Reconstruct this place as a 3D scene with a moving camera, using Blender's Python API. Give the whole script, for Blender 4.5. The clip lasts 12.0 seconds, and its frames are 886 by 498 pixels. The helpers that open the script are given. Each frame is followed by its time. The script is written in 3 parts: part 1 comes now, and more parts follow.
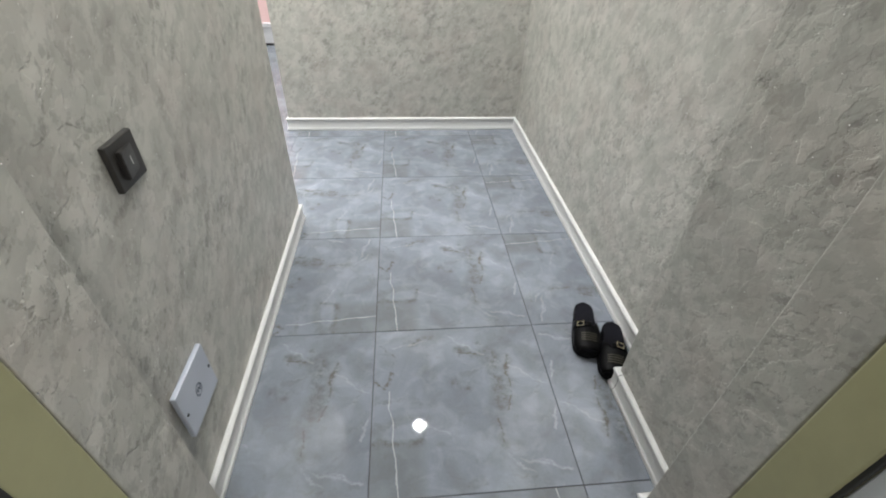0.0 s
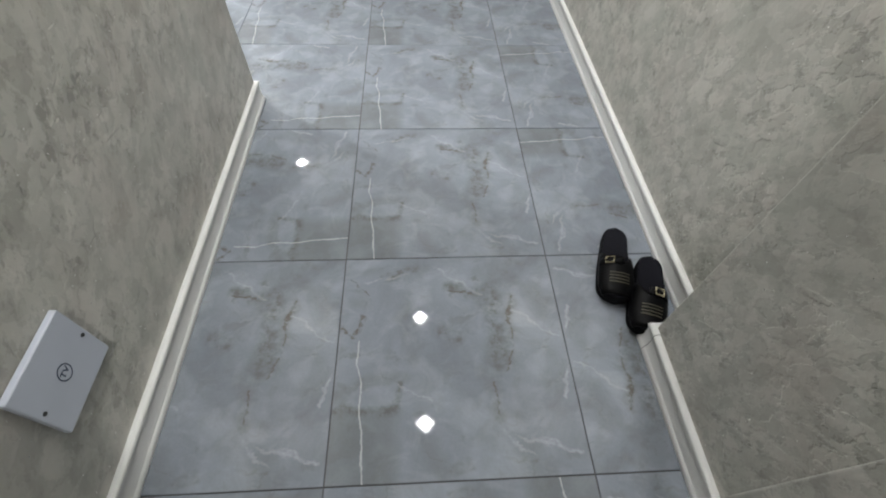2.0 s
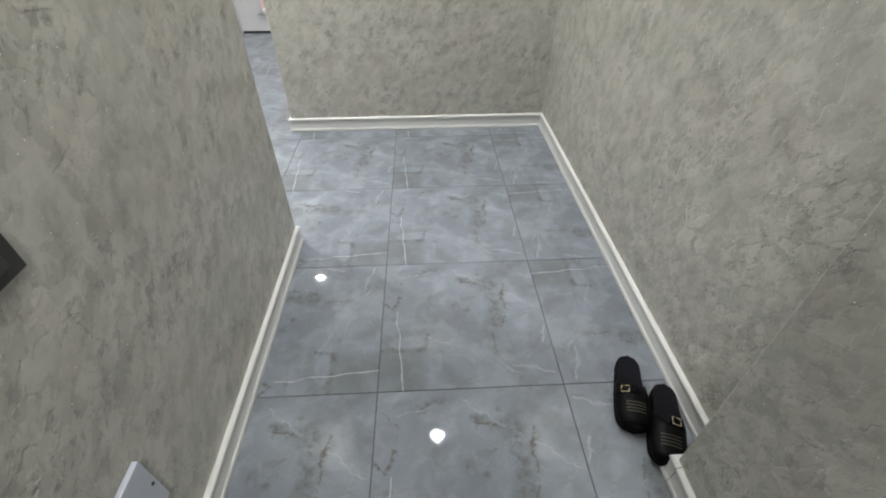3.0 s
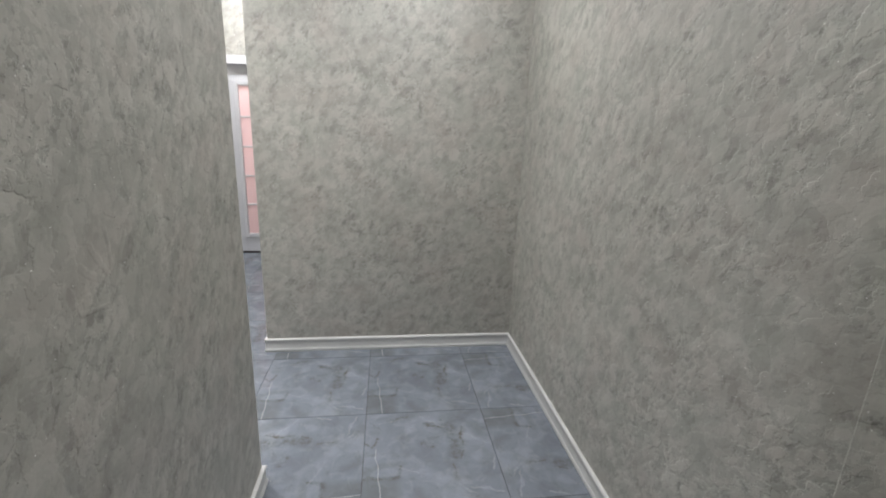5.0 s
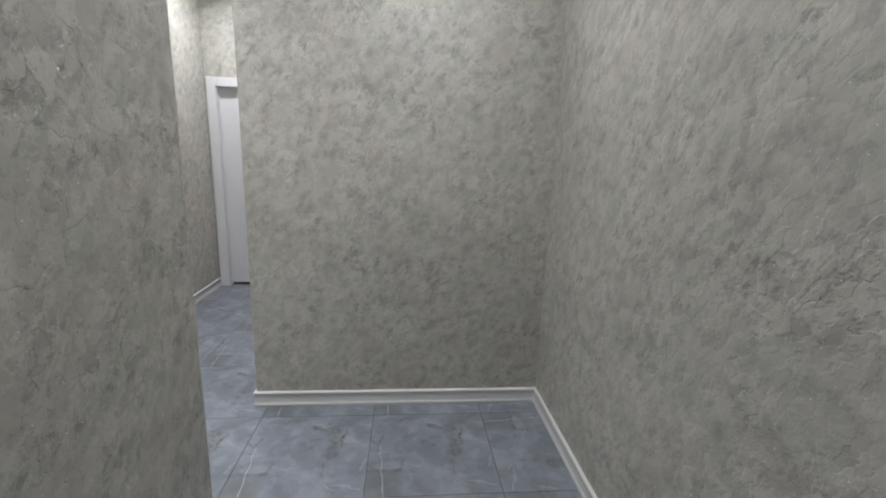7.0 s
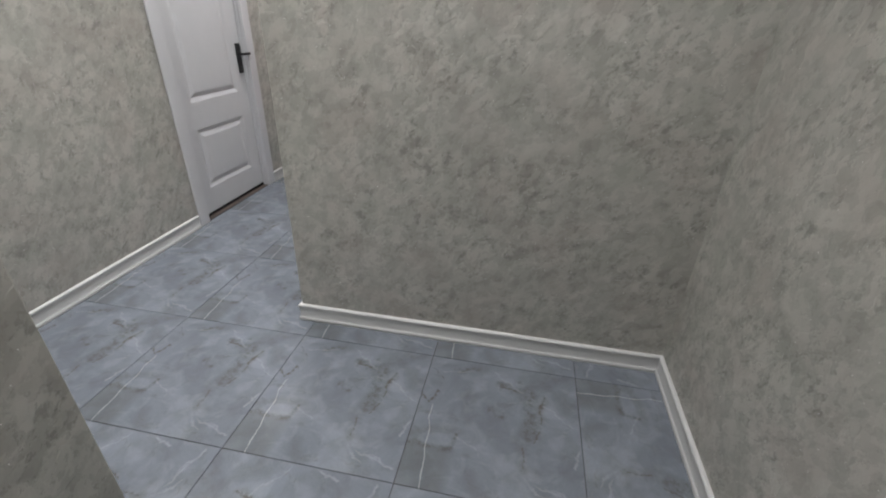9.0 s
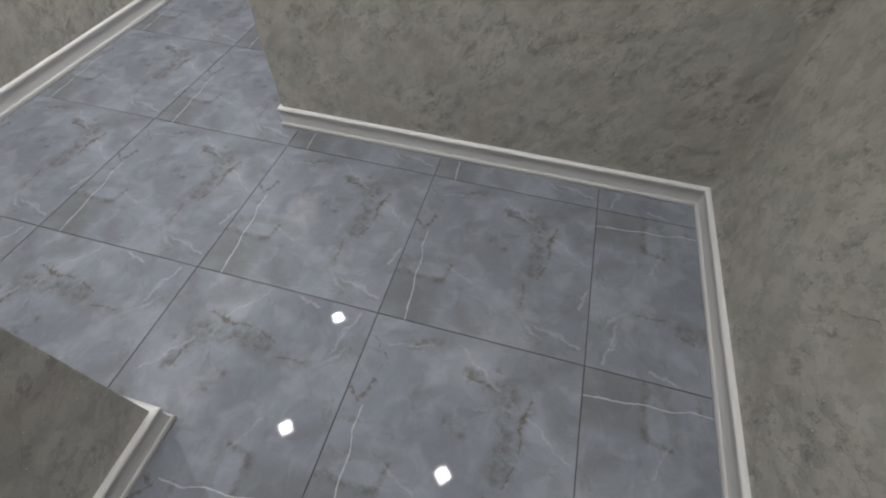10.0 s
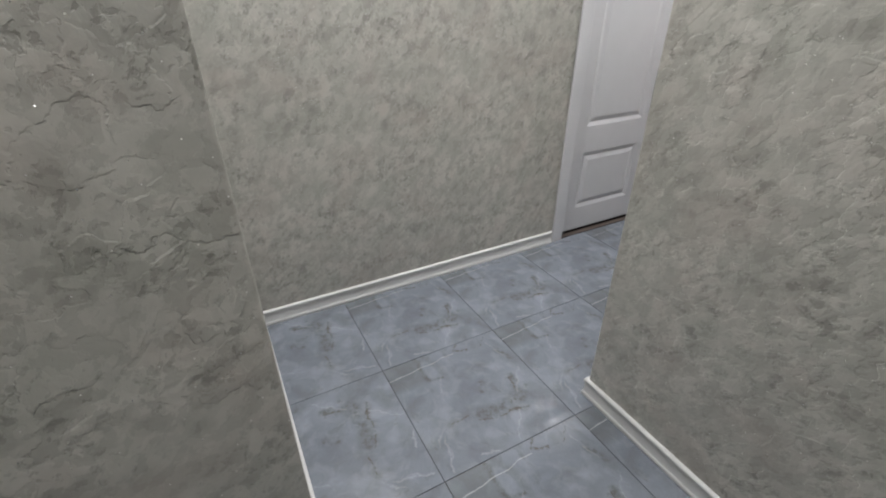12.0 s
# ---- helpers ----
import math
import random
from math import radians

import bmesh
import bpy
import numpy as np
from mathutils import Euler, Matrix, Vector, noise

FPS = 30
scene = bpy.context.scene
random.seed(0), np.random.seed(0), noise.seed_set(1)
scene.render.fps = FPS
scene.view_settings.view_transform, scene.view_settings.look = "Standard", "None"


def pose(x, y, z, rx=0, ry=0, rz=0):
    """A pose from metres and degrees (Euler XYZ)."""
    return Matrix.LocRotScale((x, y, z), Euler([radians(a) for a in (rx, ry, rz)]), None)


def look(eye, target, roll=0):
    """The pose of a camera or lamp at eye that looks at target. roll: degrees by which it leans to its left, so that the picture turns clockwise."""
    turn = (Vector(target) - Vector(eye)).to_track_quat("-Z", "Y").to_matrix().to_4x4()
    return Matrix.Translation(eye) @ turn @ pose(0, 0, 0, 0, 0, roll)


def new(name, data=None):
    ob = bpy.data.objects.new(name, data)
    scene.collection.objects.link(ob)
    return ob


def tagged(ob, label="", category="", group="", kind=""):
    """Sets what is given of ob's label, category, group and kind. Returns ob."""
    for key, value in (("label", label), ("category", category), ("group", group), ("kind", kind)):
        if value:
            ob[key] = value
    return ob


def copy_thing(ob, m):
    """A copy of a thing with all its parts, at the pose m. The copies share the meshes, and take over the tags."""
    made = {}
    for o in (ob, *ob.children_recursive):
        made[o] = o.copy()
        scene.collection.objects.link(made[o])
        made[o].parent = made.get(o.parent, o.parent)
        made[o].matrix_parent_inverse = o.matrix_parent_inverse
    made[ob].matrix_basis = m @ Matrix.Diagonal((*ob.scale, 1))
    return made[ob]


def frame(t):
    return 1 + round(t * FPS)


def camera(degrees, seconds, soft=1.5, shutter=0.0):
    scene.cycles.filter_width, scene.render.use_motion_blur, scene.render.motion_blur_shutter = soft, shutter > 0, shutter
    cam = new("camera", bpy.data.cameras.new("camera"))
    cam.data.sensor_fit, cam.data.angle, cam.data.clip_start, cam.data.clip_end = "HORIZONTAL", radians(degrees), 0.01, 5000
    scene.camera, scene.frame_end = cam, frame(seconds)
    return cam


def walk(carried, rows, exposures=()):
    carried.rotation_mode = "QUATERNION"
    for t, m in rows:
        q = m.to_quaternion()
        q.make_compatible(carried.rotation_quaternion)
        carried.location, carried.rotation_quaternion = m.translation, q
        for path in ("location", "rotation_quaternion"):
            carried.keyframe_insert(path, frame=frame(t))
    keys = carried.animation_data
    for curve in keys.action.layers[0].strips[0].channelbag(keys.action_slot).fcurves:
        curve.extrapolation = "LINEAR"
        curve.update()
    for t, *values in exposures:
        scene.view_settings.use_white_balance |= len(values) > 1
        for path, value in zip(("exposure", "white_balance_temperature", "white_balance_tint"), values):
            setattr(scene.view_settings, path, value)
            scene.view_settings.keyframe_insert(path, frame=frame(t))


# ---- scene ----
cam = camera(90.9, 12.0, soft=2.0)
PATH = [
    (0, (-0.181, 0.08, 1.262), (-0.007, 1.65, 0.035), 2.2),
    (0.5, (-0.164, 0.26, 1.175), (0.031, 1.651, -0.249), 2.4),
    (1, (-0.127, 0.353, 1.099), (0.06, 1.544, -0.496), 3.1),
    (1.5, (-0.093, 0.417, 1.047), (0.056, 1.562, -0.586), 4.8),
    (2, (-0.084, 0.45, 1.073), (0.026, 1.626, -0.541), 3.2),
    (2.5, (-0.094, 0.453, 1.135), (-0.022, 1.762, -0.375), 1.1),
    (3, (-0.127, 0.429, 1.247), (-0.054, 1.95, -0.048), -0.1),
    (3.5, (-0.142, 0.42, 1.326), (-0.057, 2.071, 0.2), -0.4),
    (3.7, (-0.168, 0.412, 1.349), (-0.035, 2.126, 0.327), 0.6),
    (5.3, (-0.204, 0.422, 1.418), (0.082, 2.351, 0.977), 2.1),
    (5.5, (-0.204, 0.428, 1.407), (0.098, 2.362, 0.997), 2.2),
    (6, (-0.154, 0.526, 1.422), (0.117, 2.464, 1.01), 2.3),
    (6.5, (-0.137, 0.644, 1.408), (0.081, 2.586, 0.984), 2.2),
    (8.3, (-0.066, 1.294, 1.435), (-0.208, 3.255, 1.07), 1.4),
    (8.5, (-0.033, 1.361, 1.396), (-0.265, 3.291, 0.925), 1.6),
    (9, (-0.018, 1.576, 1.308), (-0.329, 3.31, 0.362), 1.9),
    (9.5, (0.003, 1.781, 1.202), (-0.253, 3.176, -0.208), 2.5),
    (10, (0.028, 1.852, 1.143), (-0.261, 3.012, -0.461), 1.6),
    (10.5, (0.031, 1.96, 1.164), (-0.634, 2.972, -0.428), 7.6),
    (11, (0.002, 1.98, 1.238), (-1.158, 2.822, -0.157), 2.6),
    (11.5, (-0.072, 1.978, 1.34), (-1.507, 2.762, 0.188), -1.4),
    (12, (-0.081, 1.963, 1.46), (-1.62, 2.779, 0.477), -0.3),
]
EXPOSURES = [(0.0, 0.90, 6540, 9), (0.5, 0.82, 6580, 9), (1.0, 0.78, 6620, 8), (1.5, 0.70, 6600, 8), (2.0, 0.66, 6600, 8), (2.5, 0.60, 6620, 8), (3.0, 0.55, 6660, 7), (3.7, 0.46, 6700, 8), (5.3, -0.04, 6430, 11), (6.0, -0.16, 6400, 11),
             (8.5, -0.30, 6420, 11), (9.5, -0.30, 6650, 12), (10.5, -0.28, 6680, 9), (11.0, -0.26, 6680, 7), (11.5, -0.26, 6680, 7), (12.0, -0.32, 6540, 11)]
walk(cam, [(t, look(eye, target, roll)) for t, eye, target, roll in PATH], EXPOSURES)

# ---- world and light levels ----
world = bpy.data.worlds.new("world")
scene.world = world
world.use_nodes = True
world.node_tree.nodes["Background"].inputs[0].default_value = (0.5, 0.55, 0.6, 1)
world.node_tree.nodes["Background"].inputs[1].default_value = 0.02
SPOT_STRENGTH = 45.0       # radiance of the downlight crystals
SPOT_WATTS = 15.0          # beam of each downlight
LANDING_WATTS = 25.0       # the lamp over the landing
BACK_ROOM_WATTS = 34.0     # the lamp of the room behind the glazed door

# ---- plan (metres) ----
CEIL = 2.95
XL, XR = -0.697, 0.648          # corridor faces
Y_FAR = 3.120                   # wall that closes the corridor
Y_RET = 1.970                   # outer corner of the left corridor wall
X_NOOK = -2.097                 # long wall of the side passage
X_BLOCK = -0.962                # passage face of the far wall block
Y_END = 5.452                   # end wall with the glazed door
X_STEP1, Y_STEP1 = 0.513, 0.912  # first narrowing on the right
X_JAMB_R, X_JAMB_L, Y_JAMB = 0.417, -0.585, 0.522
Y_FRAME0, Y_FRAME1 = 0.305, 0.392
TH = 0.15


# ---- material helpers ----
class Nodes:
    """A short way to write node materials."""

    def __init__(self, name):
        self.mat = bpy.data.materials.new(name)
        self.mat.use_nodes = True
        self.nt = self.mat.node_tree
        self.bsdf = self.nt.nodes["Principled BSDF"]

    def put(self, socket, value):
        if isinstance(value, bpy.types.NodeSocket):
            self.nt.links.new(value, socket)
        elif isinstance(value, (tuple, list)) and len(value) == 3 and socket.type == "RGBA":
            socket.default_value = (*value, 1)
        else:
            socket.default_value = value

    def add(self, kind, ins=(), **props):
        n = self.nt.nodes.new(kind)
        for k, v in props.items():
            setattr(n, k, v)
        for k, v in dict(ins).items():
            self.put(n.inputs[k], v)
        return n

    def math(self, op, a, b=0.0, clamp=False):
        return self.add("ShaderNodeMath", {0: a, 1: b}, operation=op, use_clamp=clamp).outputs[0]

    def vec(self, op, a, b=(0, 0, 0)):
        n = self.add("ShaderNodeVectorMath", {0: a, 1: b}, operation=op)
        return n.outputs["Value"] if op in ("LENGTH", "DOT_PRODUCT", "DISTANCE") else n.outputs["Vector"]

    def scale(self, a, f):
        n = self.add("ShaderNodeVectorMath", {0: a, "Scale": f}, operation="SCALE")
        return n.outputs["Vector"]

    def noise(self, co, scale, detail=4.0, rough=0.55, warp=0.0):
        return self.add("ShaderNodeTexNoise", {"Vector": co, "Scale": scale, "Detail": detail, "Roughness": rough, "Distortion": warp})

    def span(self, v, a, b, c=0.0, d=1.0, smooth=False):
        return self.add("ShaderNodeMapRange", {0: v, 1: a, 2: b, 3: c, 4: d}, clamp=True,
                        interpolation_type="SMOOTHSTEP" if smooth else "LINEAR").outputs[0]

    def mix(self, f, a, b, mode="MIX"):
        n = self.add("ShaderNodeMix", {0: f}, data_type="RGBA", blend_type=mode)
        self.put(n.inputs[6], a)
        self.put(n.inputs[7], b)
        return n.outputs[2]

    def bump(self, height, dist, strength=1.0, normal=None):
        ins = {"Strength": strength, "Distance": dist, "Height": height}
        if normal is not None:
            ins["Normal"] = normal
        return self.add("ShaderNodeBump", ins).outputs[0]

    def coord(self, which):
        return self.add("ShaderNodeTexCoord").outputs[which]

    def out(self, **kw):
        names = {"color": "Base Color", "rough": "Roughness", "metal": "Metallic", "normal": "Normal", "spec": "Specular IOR Level",
                 "coat": "Coat Weight", "emit": "Emission Color", "glow": "Emission Strength", "trans": "Transmission Weight", "coat_rough": "Coat Roughness"}
        for k, v in kw.items():
            self.put(self.bsdf.inputs[names[k]], v)
        return self.mat


def plain(name, color, rough=0.5, metal=0.0, grain=0.06, size=40.0, relief=0.0003, spec=0.5):
    """A simple surface with faint mottling and relief."""
    n = Nodes(name)
    co = n.coord("Object")
    big = n.noise(co, size * 0.12, 3).outputs[0]
    fine = n.noise(co, size, 4).outputs[0]
    k = n.math("ADD", n.span(big, 0.3, 0.7, 1 - grain, 1 + grain), n.span(fine, 0.3, 0.7, -grain * 0.5, grain * 0.5))
    tint = n.add("ShaderNodeCombineXYZ", {0: k, 1: k, 2: k}).outputs[0]
    col = n.mix(1.0, color, tint, "MULTIPLY")
    r = n.span(fine, 0.3, 0.7, max(0.02, rough - 0.06), min(1, rough + 0.06))
    return n.out(color=col, rough=r, metal=metal, spec=spec, normal=n.bump(fine, relief, 0.6))


def wallpaper():
    """Embossed grey-beige vinyl paper: slanting trowel strokes in terraces, a fan motif once a roll, blotches and scattered glitter."""
    n = Nodes("wallpaper_embossed")
    uv = n.coord("UV")
    wob = n.noise(uv, 8.0, 2).outputs["Color"]
    curl = n.noise(uv, 26.0, 2).outputs["Color"]
    turn = n.add("ShaderNodeMapping", {"Vector": uv, "Rotation": (0, 0, radians(-50))}).outputs[0]
    bent = n.vec("ADD", turn, n.scale(n.vec("SUBTRACT", wob, (0.5, 0.5, 0.5)), 0.022))
    bent = n.vec("ADD", bent, n.scale(n.vec("SUBTRACT", curl, (0.5, 0.5, 0.5)), 0.010))
    dab = n.noise(n.vec("MULTIPLY", bent, (10.5, 14.5, 1.0)), 1.0, 3, 0.50, 0.2).outputs[0]
    chip = n.noise(n.vec("MULTIPLY", n.vec("ADD", bent, (5.0, 3.0, 0)), (17.0, 22.0, 1.0)), 1.0, 5, 0.60, 0.2).outputs[0]
    # trowel dabs: each cell its own height and tone
    grid = n.vec("ADD", n.vec("MULTIPLY", bent, (19.0, 28.0, 1.0)), n.scale(n.vec("SUBTRACT", n.noise(uv, 24.0, 4, 0.60).outputs["Color"], (0.5, 0.5, 0.5)), 1.6))
    cell = n.add("ShaderNodeTexVoronoi", {"Vector": grid, "Scale": 1.0, "Smoothness": 0.19, "Randomness": 1.0}, voronoi_dimensions="2D", feature="SMOOTH_F1")
    shade = n.add("ShaderNodeSeparateColor", {0: cell.outputs["Color"]})
    where = n.span(n.noise(uv, 4.5, 3, 0.6).outputs[0], 0.40, 0.58, smooth=True)
    patch = n.noise(uv, 7.0, 5, 0.62, 0.6).outputs[0]
    large = n.noise(uv, 1.3, 3).outputs[0]
    fine = n.noise(uv, 190.0, 2).outputs[0]
    low = n.span(dab, 0.415, 0.465, smooth=True)
    mid = n.span(dab, 0.500, 0.540, smooth=True)
    flake = n.span(chip, 0.475, 0.505, smooth=True)
    score = n.span(n.noise(n.vec("MULTIPLY", bent, (20.0, 29.0, 1.0)), 1.0, 5, 0.66, 0.2).outputs[0], 0.43, 0.40, smooth=True)
    pits = n.math("MULTIPLY", score, n.span(where, 0.0, 1.0, 0.12, 1.0))
    prick = n.span(n.noise(n.vec("MULTIPLY", n.vec("ADD", bent, (2.0, 7.0, 0)), (38.0, 52.0, 1.0)), 1.0, 4, 0.62, 0.2).outputs[0], 0.42, 0.385, smooth=True)
    pits = n.math("MAXIMUM", pits, n.math("MULTIPLY", prick, n.span(where, 0.0, 1.0, 0.15, 0.85)))
    # fan of leaves pressed once in each repeat of the roll
    sep = n.add("ShaderNodeSeparateXYZ", {0: uv})
    mu = n.math("SUBTRACT", n.math("FLOORED_MODULO", n.math("ADD", sep.outputs[0], ROLL / 2), ROLL), ROLL / 2)
    mv = n.math("SUBTRACT", n.math("FLOORED_MODULO", n.math("ADD", sep.outputs[1], REPEAT / 2), REPEAT), REPEAT / 2)
    spot = n.vec("ADD", n.add("ShaderNodeCombineXYZ", {0: mu, 1: mv}).outputs[0], n.scale(n.vec("SUBTRACT", curl, (0.5, 0.5, 0.5)), 0.016))
    spot = n.vec("MULTIPLY", spot, (1, 1, 0))
    fan = None
    for ax, ay, bx, by, w in ((0.0, -0.045, -0.085, 0.012, 0.0085), (-0.004, -0.036, -0.052, 0.040, 0.0075), (0.0, -0.030, -0.006, 0.062, 0.0070), (0.006, -0.038, 0.050, 0.042, 0.0075),
                              (0.0, -0.045, 0.080, 0.002, 0.0085), (0.070, 0.060, 0.100, 0.090, 0.0120), (-0.10, -0.06, -0.03, -0.075, 0.007)):
        rel = n.vec("SUBTRACT", spot, (ax, ay, 0))
        d = (bx - ax, by - ay, 0)
        t = n.math("MULTIPLY", n.vec("DOT_PRODUCT", rel, d), 1 / (d[0] ** 2 + d[1] ** 2), clamp=True)
        away = n.vec("LENGTH", n.vec("SUBTRACT", rel, n.scale(n.add("ShaderNodeCombineXYZ", {0: d[0], 1: d[1]}).outputs[0], t)))
        leaf_mark = n.span(away, w, w * 0.35, 0.0, 1.0, True)
        fan = leaf_mark if fan is None else n.math("MAXIMUM", fan, leaf_mark)
    # colour: paler on the terraces, dark in the scores
    tone = n.math("ADD", n.math("MULTIPLY", low, 0.13), n.math("MULTIPLY", mid, 0.08))
    tone = n.math("ADD", tone, n.math("MULTIPLY", n.math("SUBTRACT", shade.outputs[1], 0.5), 0.29))
    tone = n.math("ADD", tone, n.math("MULTIPLY", n.math("MULTIPLY", flake, n.span(where, 0, 1, 0.6, 1.0)), 0.33))
    tone = n.math("ADD", tone, n.math("MULTIPLY", n.span(patch, 0.30, 0.70), 0.36))
    tone = n.math("SUBTRACT", n.math("ADD", tone, 0.218), n.math("MULTIPLY", pits, 0.45))
    col = n.mix(tone, WALL_DARK, WALL_LIGHT)
    hue = n.noise(uv, 5.0, 4).outputs[0]
    col = n.mix(n.span(hue, 0.50, 0.68, 0.0, 0.32), col, (0.365, 0.315, 0.28))
    col = n.mix(n.span(hue, 0.48, 0.30, 0.0, 0.32), col, (0.288, 0.307, 0.26))
    k = n.span(large, 0.3, 0.7, 0.92, 1.08)
    col = n.mix(1.0, col, n.add("ShaderNodeCombineXYZ", {0: k, 1: k, 2: k}).outputs[0], "MULTIPLY")
    # glitter: small flecks turned at random
    cells = n.add("ShaderNodeTexVoronoi", {"Vector": uv, "Scale": 19.0, "Randomness": 1.0}, voronoi_dimensions="2D")
    keep = n.math("GREATER_THAN", n.add("ShaderNodeSeparateColor", {0: cells.outputs["Color"]}).outputs[0], 0.35)
    fleck = n.math("MULTIPLY", n.math("LESS_THAN", cells.outputs["Distance"], 0.019), keep)
    # relief in metres
    height = n.math("ADD", n.math("MULTIPLY", low, 0.00030), n.math("MULTIPLY", mid, 0.00022))
    plate = n.math("SUBTRACT", n.math("MULTIPLY", shade.outputs[0], 0.8), n.math("MULTIPLY", cell.outputs["Distance"], 0.8))
    height = n.math("ADD", height, n.math("MULTIPLY", n.math("MULTIPLY", plate, n.span(where, 0, 1, 0.45, 1.0)), 0.0029))
    height = n.math("ADD", height, n.math("MULTIPLY", n.math("MULTIPLY", flake, n.span(where, 0, 1, 0.35, 1.0)), 0.00035))
    height = n.math("SUBTRACT", height, n.math("MULTIPLY", pits, 0.00055))
    height = n.math("ADD", height, n.math("ADD", n.math("MULTIPLY", fan, 0.0008), n.math("MULTIPLY", dab, 0.0010)))
    height = n.math("ADD", height, n.math("MULTIPLY", fine, 0.00005))
    nor = n.bump(n.math("MULTIPLY", height, WALL_RELIEF), 1.0, 1.0)
    geo = n.add("ShaderNodeNewGeometry").outputs["Normal"]
    tilt = n.vec("NORMALIZE", n.vec("ADD", geo, n.scale(n.vec("SUBTRACT", cells.outputs["Color"], (0.5, 0.5, 0.3)), 1.1)))
    pick = n.add("ShaderNodeMix", {0: fleck}, data_type="VECTOR")
    n.put(pick.inputs[4], nor)
    n.put(pick.inputs[5], tilt)
    return n.out(color=n.mix(fleck, col, (0.95, 0.95, 0.95)), rough=n.math("SUBTRACT", n.span(dab, 0.3, 0.7, 0.54, 0.42), n.math("MULTIPLY", fleck, 0.2)),
                 metal=fleck, spec=1.0, normal=pick.outputs[1])


def tile_print():
    """Polished grey-blue porcelain with the same printed marble veins on every tile."""
    n = Nodes("porcelain_marble_print")
    co = n.coord("Object")
    p0 = n.vec("ADD", n.scale(co, 1 / 0.6), (0.5, 0.5, 0.0))
    flat = n.vec("MULTIPLY", p0, (1, 1, 0))
    wob = n.noise(flat, 5.0, 2).outputs["Color"]
    fuzz = n.noise(flat, 19.0, 3).outputs["Color"]
    crumb = n.noise(flat, 75.0, 2).outputs["Color"]
    calm = n.vec("ADD", flat, n.scale(n.vec("SUBTRACT", fuzz, (0.5, 0.5, 0.5)), 0.022))
    p = n.vec("ADD", calm, n.scale(n.vec("SUBTRACT", wob, (0.5, 0.5, 0.5)), 0.085))
    p = n.vec("ADD", p, n.scale(n.vec("SUBTRACT", fuzz, (0.5, 0.5, 0.5)), 0.035))
    p = n.vec("ADD", p, n.scale(n.vec("SUBTRACT", crumb, (0.5, 0.5, 0.5)), 0.018))
    p = n.vec("MULTIPLY", p, (1, 1, 0))
    calm = n.vec("MULTIPLY", calm, (1, 1, 0))

    def stroke(a, b, width, soft=1.0, at=None):
        d = (b[0] - a[0], b[1] - a[1], 0)
        rel = n.vec("SUBTRACT", at or p, (a[0], a[1], 0))
        t = n.math("MULTIPLY", n.vec("DOT_PRODUCT", rel, d), 1 / (d[0] ** 2 + d[1] ** 2), clamp=True)
        away = n.vec("LENGTH", n.vec("SUBTRACT", rel, n.scale(n.add("ShaderNodeCombineXYZ", {0: d[0], 1: d[1]}).outputs[0], t)))
        return n.span(away, width, width * (1 - soft), 0.0, 1.0, True)

    def path(points, width, soft=1.0, at=None):
        m = None
        for a, b in zip(points, points[1:]):
            s = stroke(a, b, width, soft, at)
            m = s if m is None else n.math("MAXIMUM", m, s)
        return m

    def most(*masks):
        m = masks[0]
        for k in masks[1:]:
            m = n.math("MAXIMUM", m, k)
        return m

    cloud = n.noise(flat, 2.6, 5, 0.55, 0.7).outputs[0]
    cloud2 = n.noise(n.vec("ADD", flat, (3.1, 1.7, 0)), 4.6, 5, 0.56, 0.6).outputs[0]
    cloud3 = n.noise(n.vec("ADD", flat, (1.3, 5.7, 0)), 6.5, 4, 0.54, 0.7).outputs[0]
    grain = n.noise(flat, 90.0, 3).outputs[0]
    broken = n.noise(flat, 15.0, 5, 0.75).outputs[0]
    gaps = n.span(broken, 0.44, 0.58)
    mid = n.span(broken, 0.30, 0.55, 0.15, 1.0)
    col = n.mix(n.span(cloud, 0.30, 0.70), TILE_DARK, TILE_LIGHT)
    col = n.mix(n.span(cloud2, 0.50, 0.70, 0.0, 0.46), col, (0.175, 0.188, 0.188))
    col = n.mix(n.span(cloud3, 0.50, 0.30, 0.0, 0.32), col, (0.47, 0.505, 0.55))
    # hairline marbling
    hair = n.noise(n.vec("ADD", p, (7.0, 2.0, 0)), 2.6, 3, 0.55, 0.6).outputs[0]
    line = n.span(n.math("ABSOLUTE", n.math("SUBTRACT", hair, 0.5)), 0.010, 0.0)
    col = n.mix(n.math("MULTIPLY", n.math("MULTIPLY", line, n.span(cloud3, 0.45, 0.60)), 0.06), col, (0.60, 0.63, 0.66))
    hair2 = n.noise(n.vec("ADD", p, (2.0, 9.0, 0)), 3.4, 3, 0.55, 0.9).outputs[0]
    line2 = n.span(n.math("ABSOLUTE", n.math("SUBTRACT", hair2, 0.5)), 0.012, 0.0)
    col = n.mix(n.math("MULTIPLY", n.math("MULTIPLY", line2, n.span(cloud2, 0.50, 0.62)), 0.32), col, (0.17, 0.172, 0.155))
    # darker corner block beside the long white vein
    sep = n.add("ShaderNodeSeparateXYZ", {0: calm})
    block = n.math("MULTIPLY", n.span(sep.outputs[0], 0.29, 0.23), n.span(sep.outputs[1], 0.285, 0.262))
    col = n.mix(n.math("MULTIPLY", block, 0.46), col, (0.17, 0.183, 0.183))
    # scattered oblong shadows of the print
    blot = n.noise(n.vec("MULTIPLY", n.vec("ADD", p, (4.4, 8.1, 0)), (7.0, 12.0, 1.0)), 1.0, 3, 0.55, 0.6).outputs[0]
